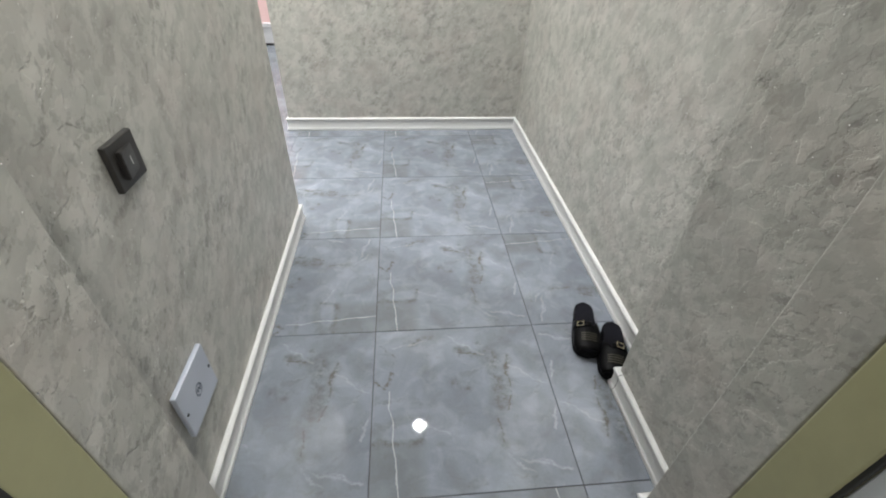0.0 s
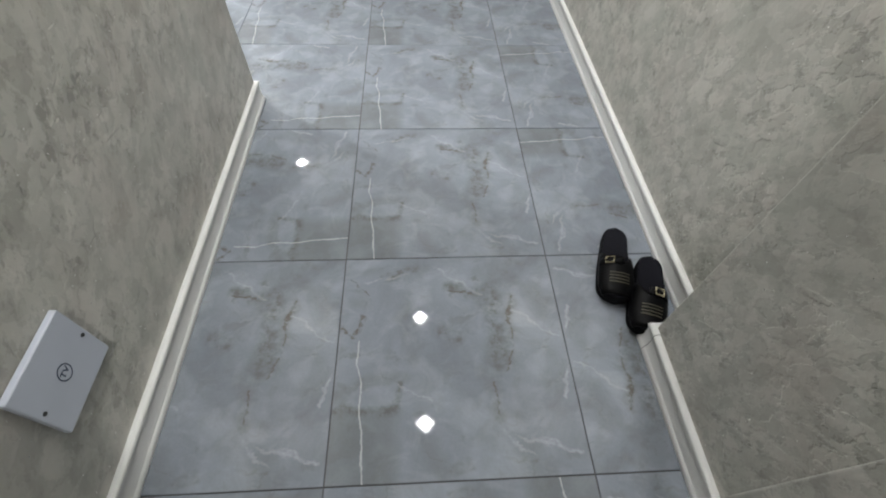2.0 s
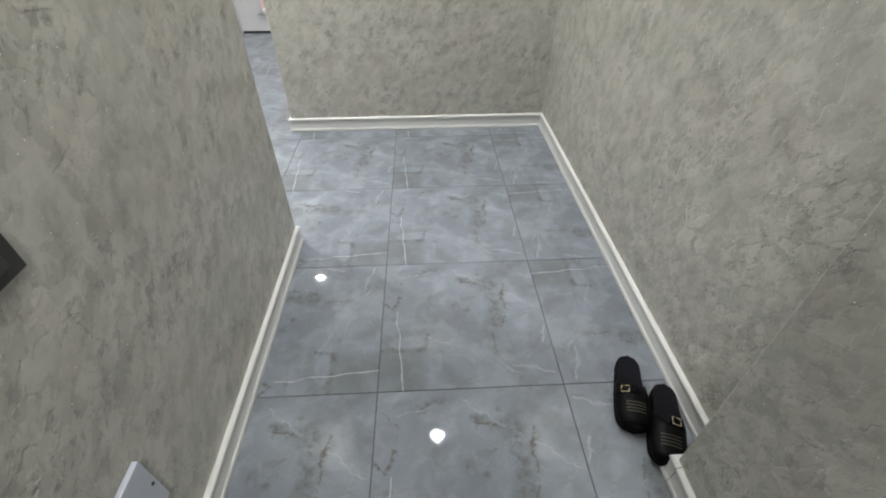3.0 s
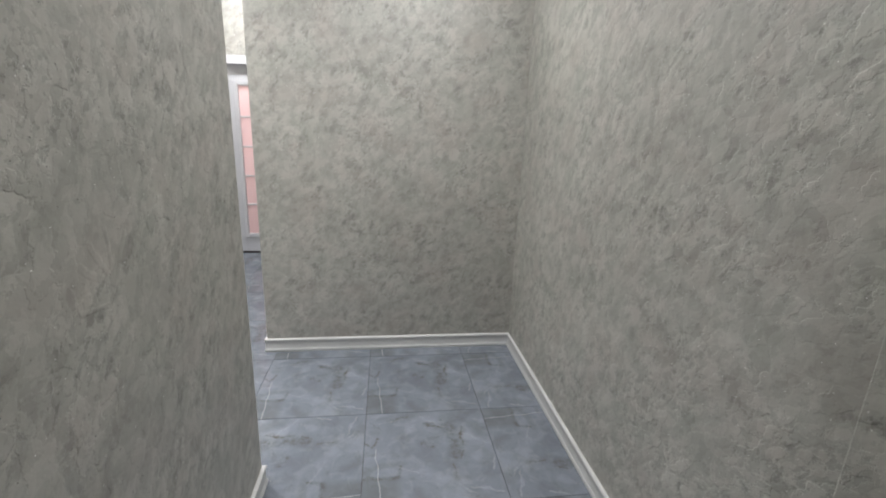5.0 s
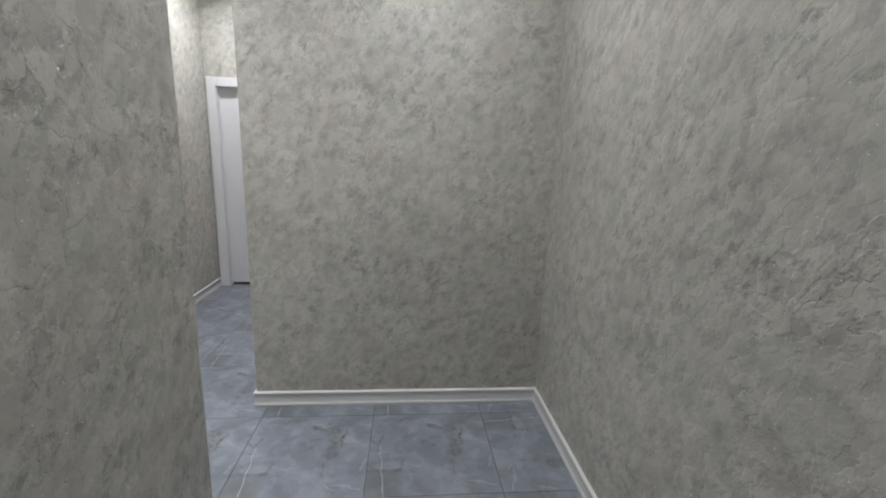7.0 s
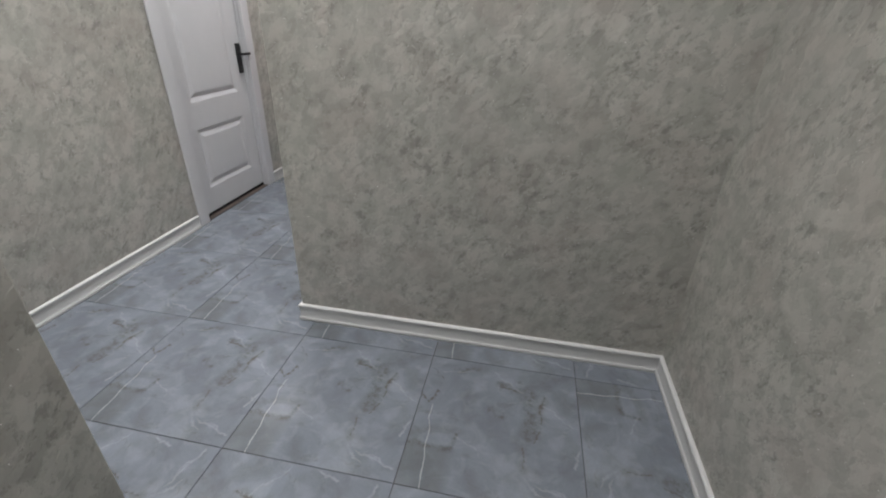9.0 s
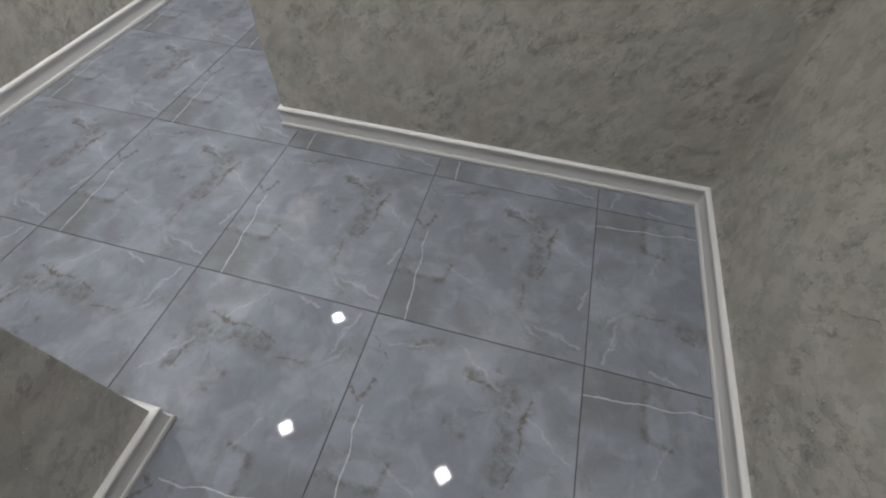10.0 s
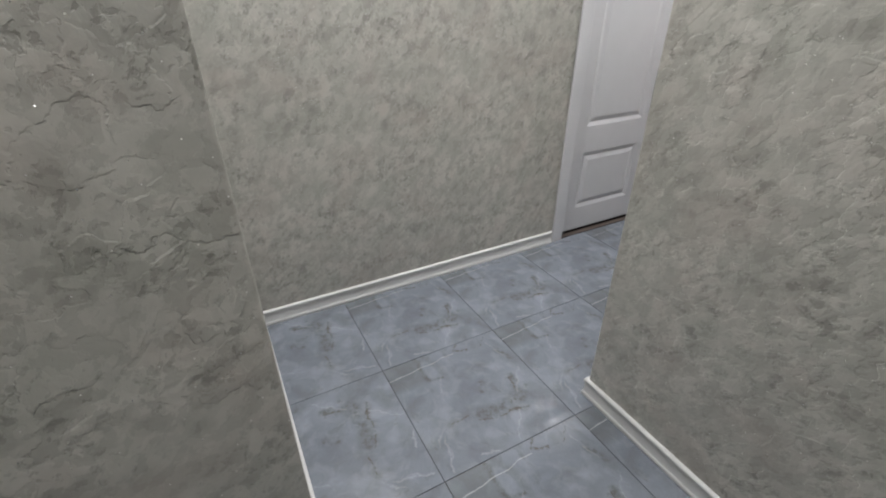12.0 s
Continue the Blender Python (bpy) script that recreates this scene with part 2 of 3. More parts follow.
    veil = n.math("MULTIPLY", n.span(blot, 0.56, 0.70, smooth=True), n.span(cloud, 0.42, 0.60, 0.25, 1.0))
    col = n.mix(n.math("MULTIPLY", veil, 0.62), col, (0.150, 0.158, 0.150))
    # grey smudges
    grey = most(path([(0.0, 0.278), (0.11, 0.262), (0.25, 0.255)], 0.034), path([(0.25, 0.26), (0.27, 0.38)], 0.026), path([(0.49, 0.84), (0.62, 0.80)], 0.045),
                path([(0.20, 0.90), (0.33, 0.93)], 0.045), path([(0.70, 0.80), (0.70, 0.45)], 0.075), path([(0.45, 0.60), (0.52, 0.56)], 0.05))
    col = n.mix(n.math("MULTIPLY", n.math("MULTIPLY", grey, n.math("MULTIPLY", mid, n.span(broken, 0.38, 0.56))), 0.72), col, (0.135, 0.142, 0.130))
    # olive-brown cracks and stains
    stain = most(path([(0.61, 0.40), (0.655, 0.38), (0.675, 0.23)], 0.050), path([(0.46, 0.035), (0.53, 0.07)], 0.04), path([(0.80, 0.975), (0.90, 0.96)], 0.035),
                 path([(0.785, 0.77), (0.765, 0.56)], 0.034))
    col = n.mix(n.math("MULTIPLY", n.math("MULTIPLY", stain, n.span(broken, 0.36, 0.60)), 0.38), col, (0.160, 0.162, 0.145))
    crack = most(path([(0.01, 0.63), (0.075, 0.585), (0.10, 0.67)], 0.013), path([(0.785, 0.77), (0.765, 0.56), (0.73, 0.41)], 0.008),
                 path([(0.12, 0.78), (0.03, 0.87)], 0.006), path([(0.66, 0.36), (0.675, 0.23)], 0.008), path([(0.48, 0.82), (0.60, 0.80)], 0.008))
    col = n.mix(n.math("MULTIPLY", n.math("MULTIPLY", crack, n.span(broken, 0.40, 0.54)), 0.72), col, (0.115, 0.096, 0.062))
    # white wisps and one long firm vein
    white = most(path([(0.255, 0.37), (0.41, 0.30)], 0.008), path([(0.44, 0.95), (0.66, 0.775)], 0.013), path([(0.79, 0.69), (0.98, 0.55)], 0.009),
                 path([(0.66, 0.18), (0.78, 0.065)], 0.012), path([(0.73, 0.145), (0.97, 0.075)], 0.013), path([(0.10, 0.87), (0.31, 0.91)], 0.010),
                 path([(0.94, 0.30), (0.99, 0.42)], 0.012))
    col = n.mix(n.math("MULTIPLY", n.math("MULTIPLY", white, n.span(broken, 0.36, 0.60)), 0.31), col, (0.66, 0.69, 0.72))
    firm = path([(0.137, -0.02), (0.125, 0.14), (0.11, 0.27), (0.112, 0.37), (0.088, 0.465), (0.09, 0.56)], 0.0050, 0.7, calm)
    col = n.mix(n.math("MULTIPLY", firm, n.span(broken, 0.30, 0.50, 0.20, 0.58)), col, (0.66, 0.68, 0.69))
    rnd = n.add("ShaderNodeObjectInfo").outputs["Random"]
    k = n.math("ADD", n.span(rnd, 0, 1, 0.635, 0.69), n.span(grain, 0.3, 0.7, -0.02, 0.02))
    col = n.mix(1.0, col, n.add("ShaderNodeCombineXYZ", {0: k, 1: k, 2: k}).outputs[0], "MULTIPLY")
    wide = n.noise(n.coord("Object"), 3.0, 2).outputs[0]
    return n.out(color=col, rough=n.span(grain, 0.3, 0.7, 0.012, 0.022), spec=0.33, normal=n.bump(wide, 0.0004, 0.04))


def pink_glass():
    n = Nodes("frosted_pink_glass")
    fine = n.noise(n.coord("Object"), 90.0, 3).outputs[0]
    front = n.add("ShaderNodeBsdfDiffuse", {"Color": (0.85, 0.70, 0.70)})
    through_it = n.add("ShaderNodeBsdfTranslucent", {"Color": (0.92, 0.78, 0.80)})
    gloss = n.add("ShaderNodeBsdfGlossy", {"Color": (0.9, 0.9, 0.9), "Roughness": 0.25, "Normal": n.bump(fine, 0.0006, 0.5)})
    a = n.add("ShaderNodeMixShader", {0: 0.7})
    n.put(a.inputs[1], front.outputs[0])
    n.put(a.inputs[2], through_it.outputs[0])
    b = n.add("ShaderNodeMixShader", {0: 0.05})
    n.put(b.inputs[1], a.outputs[0])
    n.put(b.inputs[2], gloss.outputs[0])
    n.put(n.nt.nodes["Material Output"].inputs[0], b.outputs[0])
    return n.mat


def crystal():
    n = Nodes("lit_crystal")
    rnd = n.add("ShaderNodeObjectInfo").outputs["Random"]
    return n.out(color=(0.8, 0.8, 0.8), emit=(0.96, 0.98, 1.0), glow=n.span(rnd, 0, 1, SPOT_STRENGTH * 0.97, SPOT_STRENGTH * 1.03))


ROLL, REPEAT = 1.06, 0.62       # width of the paper and height of its pattern
WALL_DARK, WALL_LIGHT, WALL_RELIEF = (0.222, 0.217, 0.190), (0.448, 0.438, 0.396), 0.64
TILE_DARK, TILE_LIGHT = (0.205, 0.226, 0.262), (0.325, 0.358, 0.411)

M_WALL = wallpaper()
M_TILE = tile_print()
M_GROUT = plain("dark_grey_grout", (0.055, 0.057, 0.06), 0.9, grain=0.2, size=120)
M_CEIL = plain("white_ceiling_paint", (0.45, 0.45, 0.44), 0.8, grain=0.03, size=60)
M_BASE = plain("white_plastic_moulding", (0.575, 0.575, 0.566), 0.50, grain=0.04, size=18)
M_DOOR = plain("white_door_lacquer", (0.60, 0.60, 0.62), 0.34, grain=0.03, size=12)
M_OLIVE = plain("olive_gold_painted_steel", (0.365, 0.35, 0.20), 0.42, 0.25, grain=0.08, size=30)
M_SEAL = plain("black_rubber_seal", (0.02, 0.02, 0.018), 0.8, grain=0.2)
M_LEAF = plain("pale_grey_steel", (0.58, 0.61, 0.63), 0.4, grain=0.04, size=20)
M_SCREW = plain("dark_screw_metal", (0.06, 0.06, 0.06), 0.4, 0.8)
M_PLATE = plain("bluish_white_plastic", (0.41, 0.44, 0.505), 0.42, grain=0.03, size=30)
M_INK = plain("navy_print", (0.025, 0.035, 0.07), 0.6)
M_SWITCH = plain("dark_brown_switch_plastic", (0.024, 0.022, 0.020), 0.38, grain=0.08)
M_MARK = plain("pale_switch_mark", (0.42, 0.42, 0.40), 0.4)
M_BLACK = plain("black_handle_enamel", (0.012, 0.012, 0.013), 0.3)
M_STRIP = plain("brown_threshold_wood", (0.080, 0.062, 0.053), 0.55, grain=0.22, size=50)
# near-black fill that stands for the shade under the door leaves
M_GAP_SHADE = plain("dark_gap_shade", (0.02, 0.018, 0.017), 0.9)
M_PINK = pink_glass()
M_CRYSTAL = crystal()
M_CHROME = plain("silvered_lamp_rim", (0.6, 0.6, 0.6), 0.5, 0.5)
M_SOLE = plain("black_foam_sole", (0.006, 0.006, 0.007), 0.6, grain=0.15, size=90, spec=0.05)
M_BED = plain("black_footbed", (0.008, 0.008, 0.011), 0.5, grain=0.15, size=120, relief=0.0008, spec=0.05)
M_STRAP = plain("black_shoe_leather", (0.003, 0.003, 0.0035), 0.42, grain=0.15, size=140, relief=0.0006, spec=0.06)
M_GOLD = plain("pale_gold_buckle", (0.72, 0.64, 0.44), 0.28, 1.0)
M_STUD = plain("dull_gold_stripe", (0.045, 0.041, 0.028), 0.5, 0.5, grain=0.3, size=300)
M_PLAIN = plain("pale_landing_paint", (0.45, 0.44, 0.42), 0.8, grain=0.05)
M_BACK = plain("cream_room_paint", (0.78, 0.74, 0.68), 0.8, grain=0.04)


# ---- mesh helpers ----
def mesh_of(bm, name, material, smooth=False):
    me = bpy.data.meshes.new(name)
    bmesh.ops.recalc_face_normals(bm, faces=bm.faces)
    bm.to_mesh(me)
    bm.free()
    me.materials.append(material)
    if smooth:
        for f in me.polygons:
            f.use_smooth = True
    return me


def part(name, bm, material, parent=None, label="", smooth=False):
    ob = new(name, mesh_of(bm, name, material, smooth))
    if parent is not None:
        ob.parent = parent
    return tagged(ob, label)


def thing(name, m, label, category, group="", kind=""):
    ob = new(name)
    ob.empty_display_size = 0.05
    ob.matrix_basis = m
    return tagged(ob, label, category, group, kind)


def box(x0, x1, y0, y1, z0, z1, bevel=0.0, seg=2, bm=None):
    bm = bm or bmesh.new()
    vs = bmesh.ops.create_cube(bm, size=1.0)["verts"]
    for v in vs:
        v.co = Vector(((x0 + x1) / 2 + v.co.x * (x1 - x0), (y0 + y1) / 2 + v.co.y * (y1 - y0), (z0 + z1) / 2 + v.co.z * (z1 - z0)))
    if bevel:
        es = {e for v in vs for e in v.link_edges}
        bmesh.ops.bevel(bm, geom=list(es), offset=bevel, segments=seg, affect="EDGES", profile=0.5)
    return bm


def wall(name, boxes, material, label, motif=(0.0, 0.0), worn=0.0):
    """One wall of butted boxes, with its paper laid out in metres along each face. motif: where the fan stands along the wall and above the floor; worn: how far its upright corners are rounded."""
    bm = bmesh.new()
    uv = bm.loops.layers.uv.new("UVMap")
    shift = len(name)
    for x0, x1, y0, y1, z0, z1 in boxes:
        box(x0, x1, y0, y1, z0, z1, bm=bm)
    if worn:
        upright = [e for e in bm.edges if abs(e.verts[0].co.z - e.verts[1].co.z) > 1]
        bmesh.ops.bevel(bm, geom=upright, offset=worn, segments=3, affect="EDGES", profile=0.5)
    bmesh.ops.recalc_face_normals(bm, faces=bm.faces)
    for f in bm.faces:
        nx, ny, nz = f.normal
        for l in f.loops:
            c = l.vert.co
            if abs(nx) > 0.5:
                l[uv].uv = ((c.y - motif[0]) * (1 if nx > 0 else -1) + ROLL * 7, c.z - motif[1] + REPEAT * (shift % 5))
            elif abs(ny) > 0.5:
                l[uv].uv = ((c.x - motif[0]) * (1 if ny < 0 else -1) + ROLL * 3, c.z - motif[1] + REPEAT * (2 + shift % 5))
            else:
                l[uv].uv = (c.x, c.y)
    ob = part(name, bm, material)
    return tagged(ob, label, "wall", kind="structure")


def sweep(name, line, profile, material, label, category="baseboard"):
    """A moulding swept along a line on the floor; the room lies on the line's left. profile: (out from the wall, height)."""
    bm = bmesh.new()
    pts = [Vector((*p, 0)) for p in line]
    rings = []
    for i, p in enumerate(pts):
        dirs = []
        if i > 0:
            dirs.append((p - pts[i - 1]).normalized())
        if i < len(pts) - 1:
            dirs.append((pts[i + 1] - p).normalized())
        sides = [Vector((-d.y, d.x, 0)) for d in dirs]
        out = sides[0] if len(sides) == 1 else (sides[0] + sides[1]) / (1 + sides[0].dot(sides[1]))
        rings.append([bm.verts.new(p + out * o + Vector((0, 0, h))) for o, h in profile])
    n = len(profile)
    for a, b in zip(rings, rings[1:]):
        for k in range(n):
            bm.faces.new((a[k], a[(k + 1) % n], b[(k + 1) % n], b[k]))
    bm.faces.new(rings[0])
    bm.faces.new(rings[-1])
    return tagged(part(name, bm, material), label, category, kind="structure")


# ---- structure: walls ----
B, T = -0.05, CEIL
wall("wall_corridor_west", [(XL - TH, XL, Y_JAMB, Y_RET, B, T)], M_WALL, "corridor wall in embossed grey-beige wallpaper with glitter", (1.25, 0.55), 0.004)
wall("wall_passage_south", [(X_NOOK - TH, XL - TH, Y_RET - TH, Y_RET, B, T)], M_WALL, "side passage wall in embossed grey-beige wallpaper")
D0, D1, DZ = 3.958, 4.745, 1.995      # rough opening of the white door
wall("wall_passage_west", [(X_NOOK - TH, X_NOOK, Y_RET, D0, B, T), (X_NOOK - TH, X_NOOK, D1, Y_END + TH, B, T), (X_NOOK - TH, X_NOOK, D0, D1, DZ, T)],
     M_WALL, "long passage wall in embossed grey-beige wallpaper around a door", (2.83, 0.73))
wall("wall_corridor_north", [(X_BLOCK, XR + TH, Y_FAR, Y_FAR + TH, B, T)], M_WALL, "end wall of the corridor in embossed grey-beige wallpaper", (-0.41, 0.80), 0.004)
wall("wall_passage_east", [(X_BLOCK, X_BLOCK + TH, Y_FAR + TH, Y_END + TH, B, T)], M_WALL, "passage wall in embossed grey-beige wallpaper")
G0, G1, GZ = -2.005, -1.155, 2.03     # rough opening of the glazed door
wall("wall_passage_north", [(X_NOOK, G0, Y_END, Y_END + TH, B, T), (G1, X_BLOCK, Y_END, Y_END + TH, B, T), (G0, G1, Y_END, Y_END + TH, GZ, T)],
     M_WALL, "end wall of the passage around a glazed door")
wall("wall_corridor_east", [(XR, XR + TH, Y_STEP1, Y_FAR, B, T)], M_WALL, "corridor wall in embossed grey-beige wallpaper, set back", (1.60, 1.165))
wall("wall_pier_east", [(X_STEP1, XR + TH, Y_JAMB, Y_STEP1, B, T)], M_WALL, "pier that narrows the corridor, grey-beige wallpaper", (0.15, 0.35), 0.004)
wall("wall_entrance_east", [(X_JAMB_R, XR + TH, Y_FRAME1, Y_JAMB, B, T)], M_WALL, "papered reveal beside the entrance door frame", (0.9, 0.2), 0.004)
wall("wall_entrance_west", [(XL - TH, X_JAMB_L, Y_FRAME1, Y_JAMB, B, T)], M_WALL, "papered reveal beside the entrance door frame", (0.9, 0.2), 0.004)
wall("wall_entrance_lintel", [(X_JAMB_L, X_JAMB_R, Y_FRAME1, Y_JAMB, 2.12, T)], M_WALL, "papered lintel above the entrance")
wall("wall_outer_east", [(X_JAMB_R + 0.06, XR + 0.45, 0.12, Y_FRAME1, B, T)], M_PLAIN, "plain painted wall round the entrance frame")
wall("wall_outer_west", [(XL - 0.35, X_JAMB_L - 0.06, 0.12, Y_FRAME1, B, T)], M_PLAIN, "plain painted wall round the entrance frame")
wall("wall_outer_lintel", [(X_JAMB_L - 0.06, X_JAMB_R + 0.06, 0.12, Y_FRAME1, 2.18, T)], M_PLAIN, "plain painted wall above the entrance frame")
wall("wall_landing_east", [(XR + 0.45, XR + 0.6, -1.6, Y_FRAME1, B, T)], M_PLAIN, "plain painted landing wall")
wall("wall_landing_west", [(XL - 0.5, XL - 0.35, -1.6, Y_FRAME1, B, T)], M_PLAIN, "plain painted landing wall")
wall("wall_landing_south", [(XL - 0.5, XR + 0.6, -1.75, -1.6, B, T)], M_PLAIN, "plain painted landing wall")
# the room behind the glazed door
wall("wall_back_room_west", [(X_NOOK - TH, X_NOOK, Y_END + TH, 7.2, B, T)], M_BACK, "cream wall of the lit room behind")
wall("wall_back_room_east", [(X_BLOCK, X_BLOCK + TH, Y_END + TH, 7.2, B, T)], M_BACK, "cream wall of the lit room behind")
wall("wall_back_room_north", [(X_NOOK - TH, X_BLOCK + TH, 7.2, 7.35, B, T)], M_BACK, "cream wall of the lit room behind")
wall("wall_behind_white_door", [(X_NOOK - 0.45, X_NOOK - 0.35, D0 - 0.2, D1 + 0.2, B, T)], M_PLAIN, "plain wall behind the closed door")

tagged(part("ceiling", box(X_NOOK - 0.45, XR + 0.6, -1.75, 7.35, CEIL, CEIL + 0.1), M_CEIL), "plain white painted ceiling", "ceiling", kind="structure")
floor = tagged(part("floor", box(X_NOOK - 0.45, XR + 0.6, -1.75, 7.35, -0.08, -0.0025), M_GROUT),
               "floor of polished grey marble-print tiles with dark joints", "floor", kind="structure")

# ---- baseboards ----
ROUND = [(0.0120 + 0.0030 * math.cos(a), 0.0775 + 0.007 * math.sin(a)) for a in (math.radians(v) for v in (-70, -30, 10, 50, 90))]
PROFILE = [(-0.004, 0.0), (0.0150, 0.0), (0.0160, 0.004), (0.0160, 0.012), (0.0145, 0.0165), (0.0118, 0.020), (0.0104, 0.030),
           (0.0098, 0.046), (0.0100, 0.058), (0.0112, 0.067)] + ROUND + [(0.008, 0.087), (-0.004, 0.087)]
LB = "white moulded plastic baseboard at the foot of the wall"
sweep("baseboard_passage_west", [(X_NOOK, 3.878), (X_NOOK, Y_RET), (XL, Y_RET), (XL, Y_JAMB), (X_JAMB_L, Y_JAMB), (X_JAMB_L, Y_FRAME1 + 0.004)], PROFILE, M_BASE, LB)
sweep("baseboard_corner_north", [(X_NOOK, Y_END), (X_NOOK, 4.822)], PROFILE, M_BASE, LB)
east = sweep("baseboard_east", [(X_JAMB_R, Y_FRAME1 + 0.004), (X_JAMB_R, Y_JAMB), (X_STEP1, Y_JAMB), (X_STEP1, Y_STEP1), (XR, Y_STEP1), (XR, Y_FAR), (X_BLOCK, Y_FAR), (X_BLOCK, Y_END)],
      PROFILE, M_BASE, LB)


def joint(parent, wall_x, y):
    """The dark hairline where two lengths of moulding meet on a wall that faces -x."""
    bm = bmesh.new()
    ends = [[bm.verts.new((wall_x - (o + 0.0005 if o > 0 else 0.0), y + d, h + (0.0006 if h > 0.08 else 0.0))) for o, h in PROFILE] for d in (-0.0007, 0.0007)]
    for k in range(len(PROFILE)):
        m = (k + 1) % len(PROFILE)
        bm.faces.new((ends[0][k], ends[0][m], ends[1][m], ends[1][k]))
    bm.faces.new(ends[0])
    bm.faces.new(ends[1])
    part("joint", bm, M_SCREW, parent, "dark open joint")


joint(east, X_STEP1, Y_STEP1 - 0.022)
joint(east, X_JAMB_R, Y_JAMB - 0.024)


# ---- entrance: steel frame and the open leaf ----
frame_door = thing("entrance_door_frame", pose(0, 0.348, 0), "olive-gold painted steel entrance door frame with black rubber seal", "door frame")
hw = (Y_FRAME1 - Y_FRAME0) / 2
part("jamb", box(X_JAMB_L - 0.058, X_JAMB_L + 0.004, -hw, hw - 0.002, 0, 2.118, 0.004), M_OLIVE, frame_door)
part("jamb", box(X_JAMB_R - 0.004, X_JAMB_R + 0.058, -hw, hw - 0.002, 0, 2.118, 0.004), M_OLIVE, frame_door)
part("head", box(X_JAMB_L + 0.006, X_JAMB_R - 0.006, -hw, hw - 0.002, 2.055, 2.116, 0.004), M_OLIVE, frame_door)
part("seal", box(X_JAMB_L - 0.03, X_JAMB_L + 0.008, -hw - 0.016, -hw + 0.003, 0.01, 2.10, 0.003), M_SEAL, frame_door, "black rubber seal")
part("seal", box(X_JAMB_R - 0.001, X_JAMB_R + 0.009, -hw - 0.006, -hw + 0.002, 0.01, 2.10, 0.002), M_SEAL, frame_door, "black rubber seal")

leaf = thing("entrance_door", pose(0.424, 0.298, 0), "open entrance door leaf in pale grey steel", "door")
part("leaf", box(0.0, 0.016, -0.93, 0.0, 0.012, 2.06, 0.003), M_LEAF, leaf)
for z in (0.2, 0.58, 1.1, 1.6):
    bm = bmesh.new()
    bmesh.ops.create_cone(bm, cap_ends=True, segments=14, radius1=0.006, radius2=0.0045, depth=0.006, matrix=pose(-0.002, -0.022, z, 0, -90, 0))
    part("rivet", bm, M_SCREW, leaf, "dark rivet")


# ---- doors of the passage ----
def panelled_leaf(w, h, thick, panels, opening=None):
    """A door leaf in the x-z plane, front face at y = 0 facing -y. panels: rectangles with a moulded edge; opening: a hole for glass."""
    bm = bmesh.new()
    rects = list(panels) + ([opening] if opening else [])
    xs = sorted({0.0, w, *[v for r in rects for v in r[:2]]})
    zs = sorted({0.0, h, *[v for r in rects for v in r[2:]]})
    grid = {(x, z): bm.verts.new((x, 0, z)) for x in xs for z in zs}
    for x0, x1 in zip(xs, xs[1:]):
        for z0, z1 in zip(zs, zs[1:]):
            cx, cz = (x0 + x1) / 2, (z0 + z1) / 2
            if any(r[0] < cx < r[1] and r[2] < cz < r[3] for r in rects):
                continue
            bm.faces.new((grid[x0, z0], grid[x1, z0], grid[x1, z1], grid[x0, z1]))
    for x0, x1, z0, z1 in panels:
        ring = [grid[x0, z0], grid[x1, z0], grid[x1, z1], grid[x0, z1]]
        edge = [(x0, z0), (x1, z0), (x1, z1), (x0, z1)]
        for inset, depth in ((0.004, 0.0010), (0.024, 0.008), (0.030, 0.008), (0.054, 0.0012), (0.059, 0.0004)):
            nxt = []
            for x, z in edge:
                sx, sz = (1 if x == x0 else -1), (1 if z == z0 else -1)
                nxt.append(bm.verts.new((x + sx * inset, depth, z + sz * inset)))
            for k in range(4):
                bm.faces.new((ring[k], ring[(k + 1) % 4], nxt[(k + 1) % 4], nxt[k]))
            ring = nxt
        bm.faces.new(ring)
    return bm


def leaf_body(w, h, thick, hole=None):
    bm = bmesh.new()
    if not hole:
        return box(0, w, 0.0205, thick, 0, h, bm=bm)
    x0, x1, z0, z1 = hole
    for b in ((0, x0, 0, h), (x1, w, 0, h), (x0, x1, 0, z0), (x0, x1, z1, h)):
        box(b[0], b[1], 0.0005, thick, b[2], b[3], bm=bm)
    return bm


def rim(w, h, depth):
    """The edges that join a leaf's moulded front to its body."""
    bm = bmesh.new()
    for b in ((0, 0.004, 0, h), (w - 0.004, w, 0, h), (0.004, w - 0.004, 0, 0.004), (0.004, w - 0.004, h - 0.004, h)):
        box(b[0], b[1], 0.0004, depth, b[2], b[3], bm=bm)
    return bm


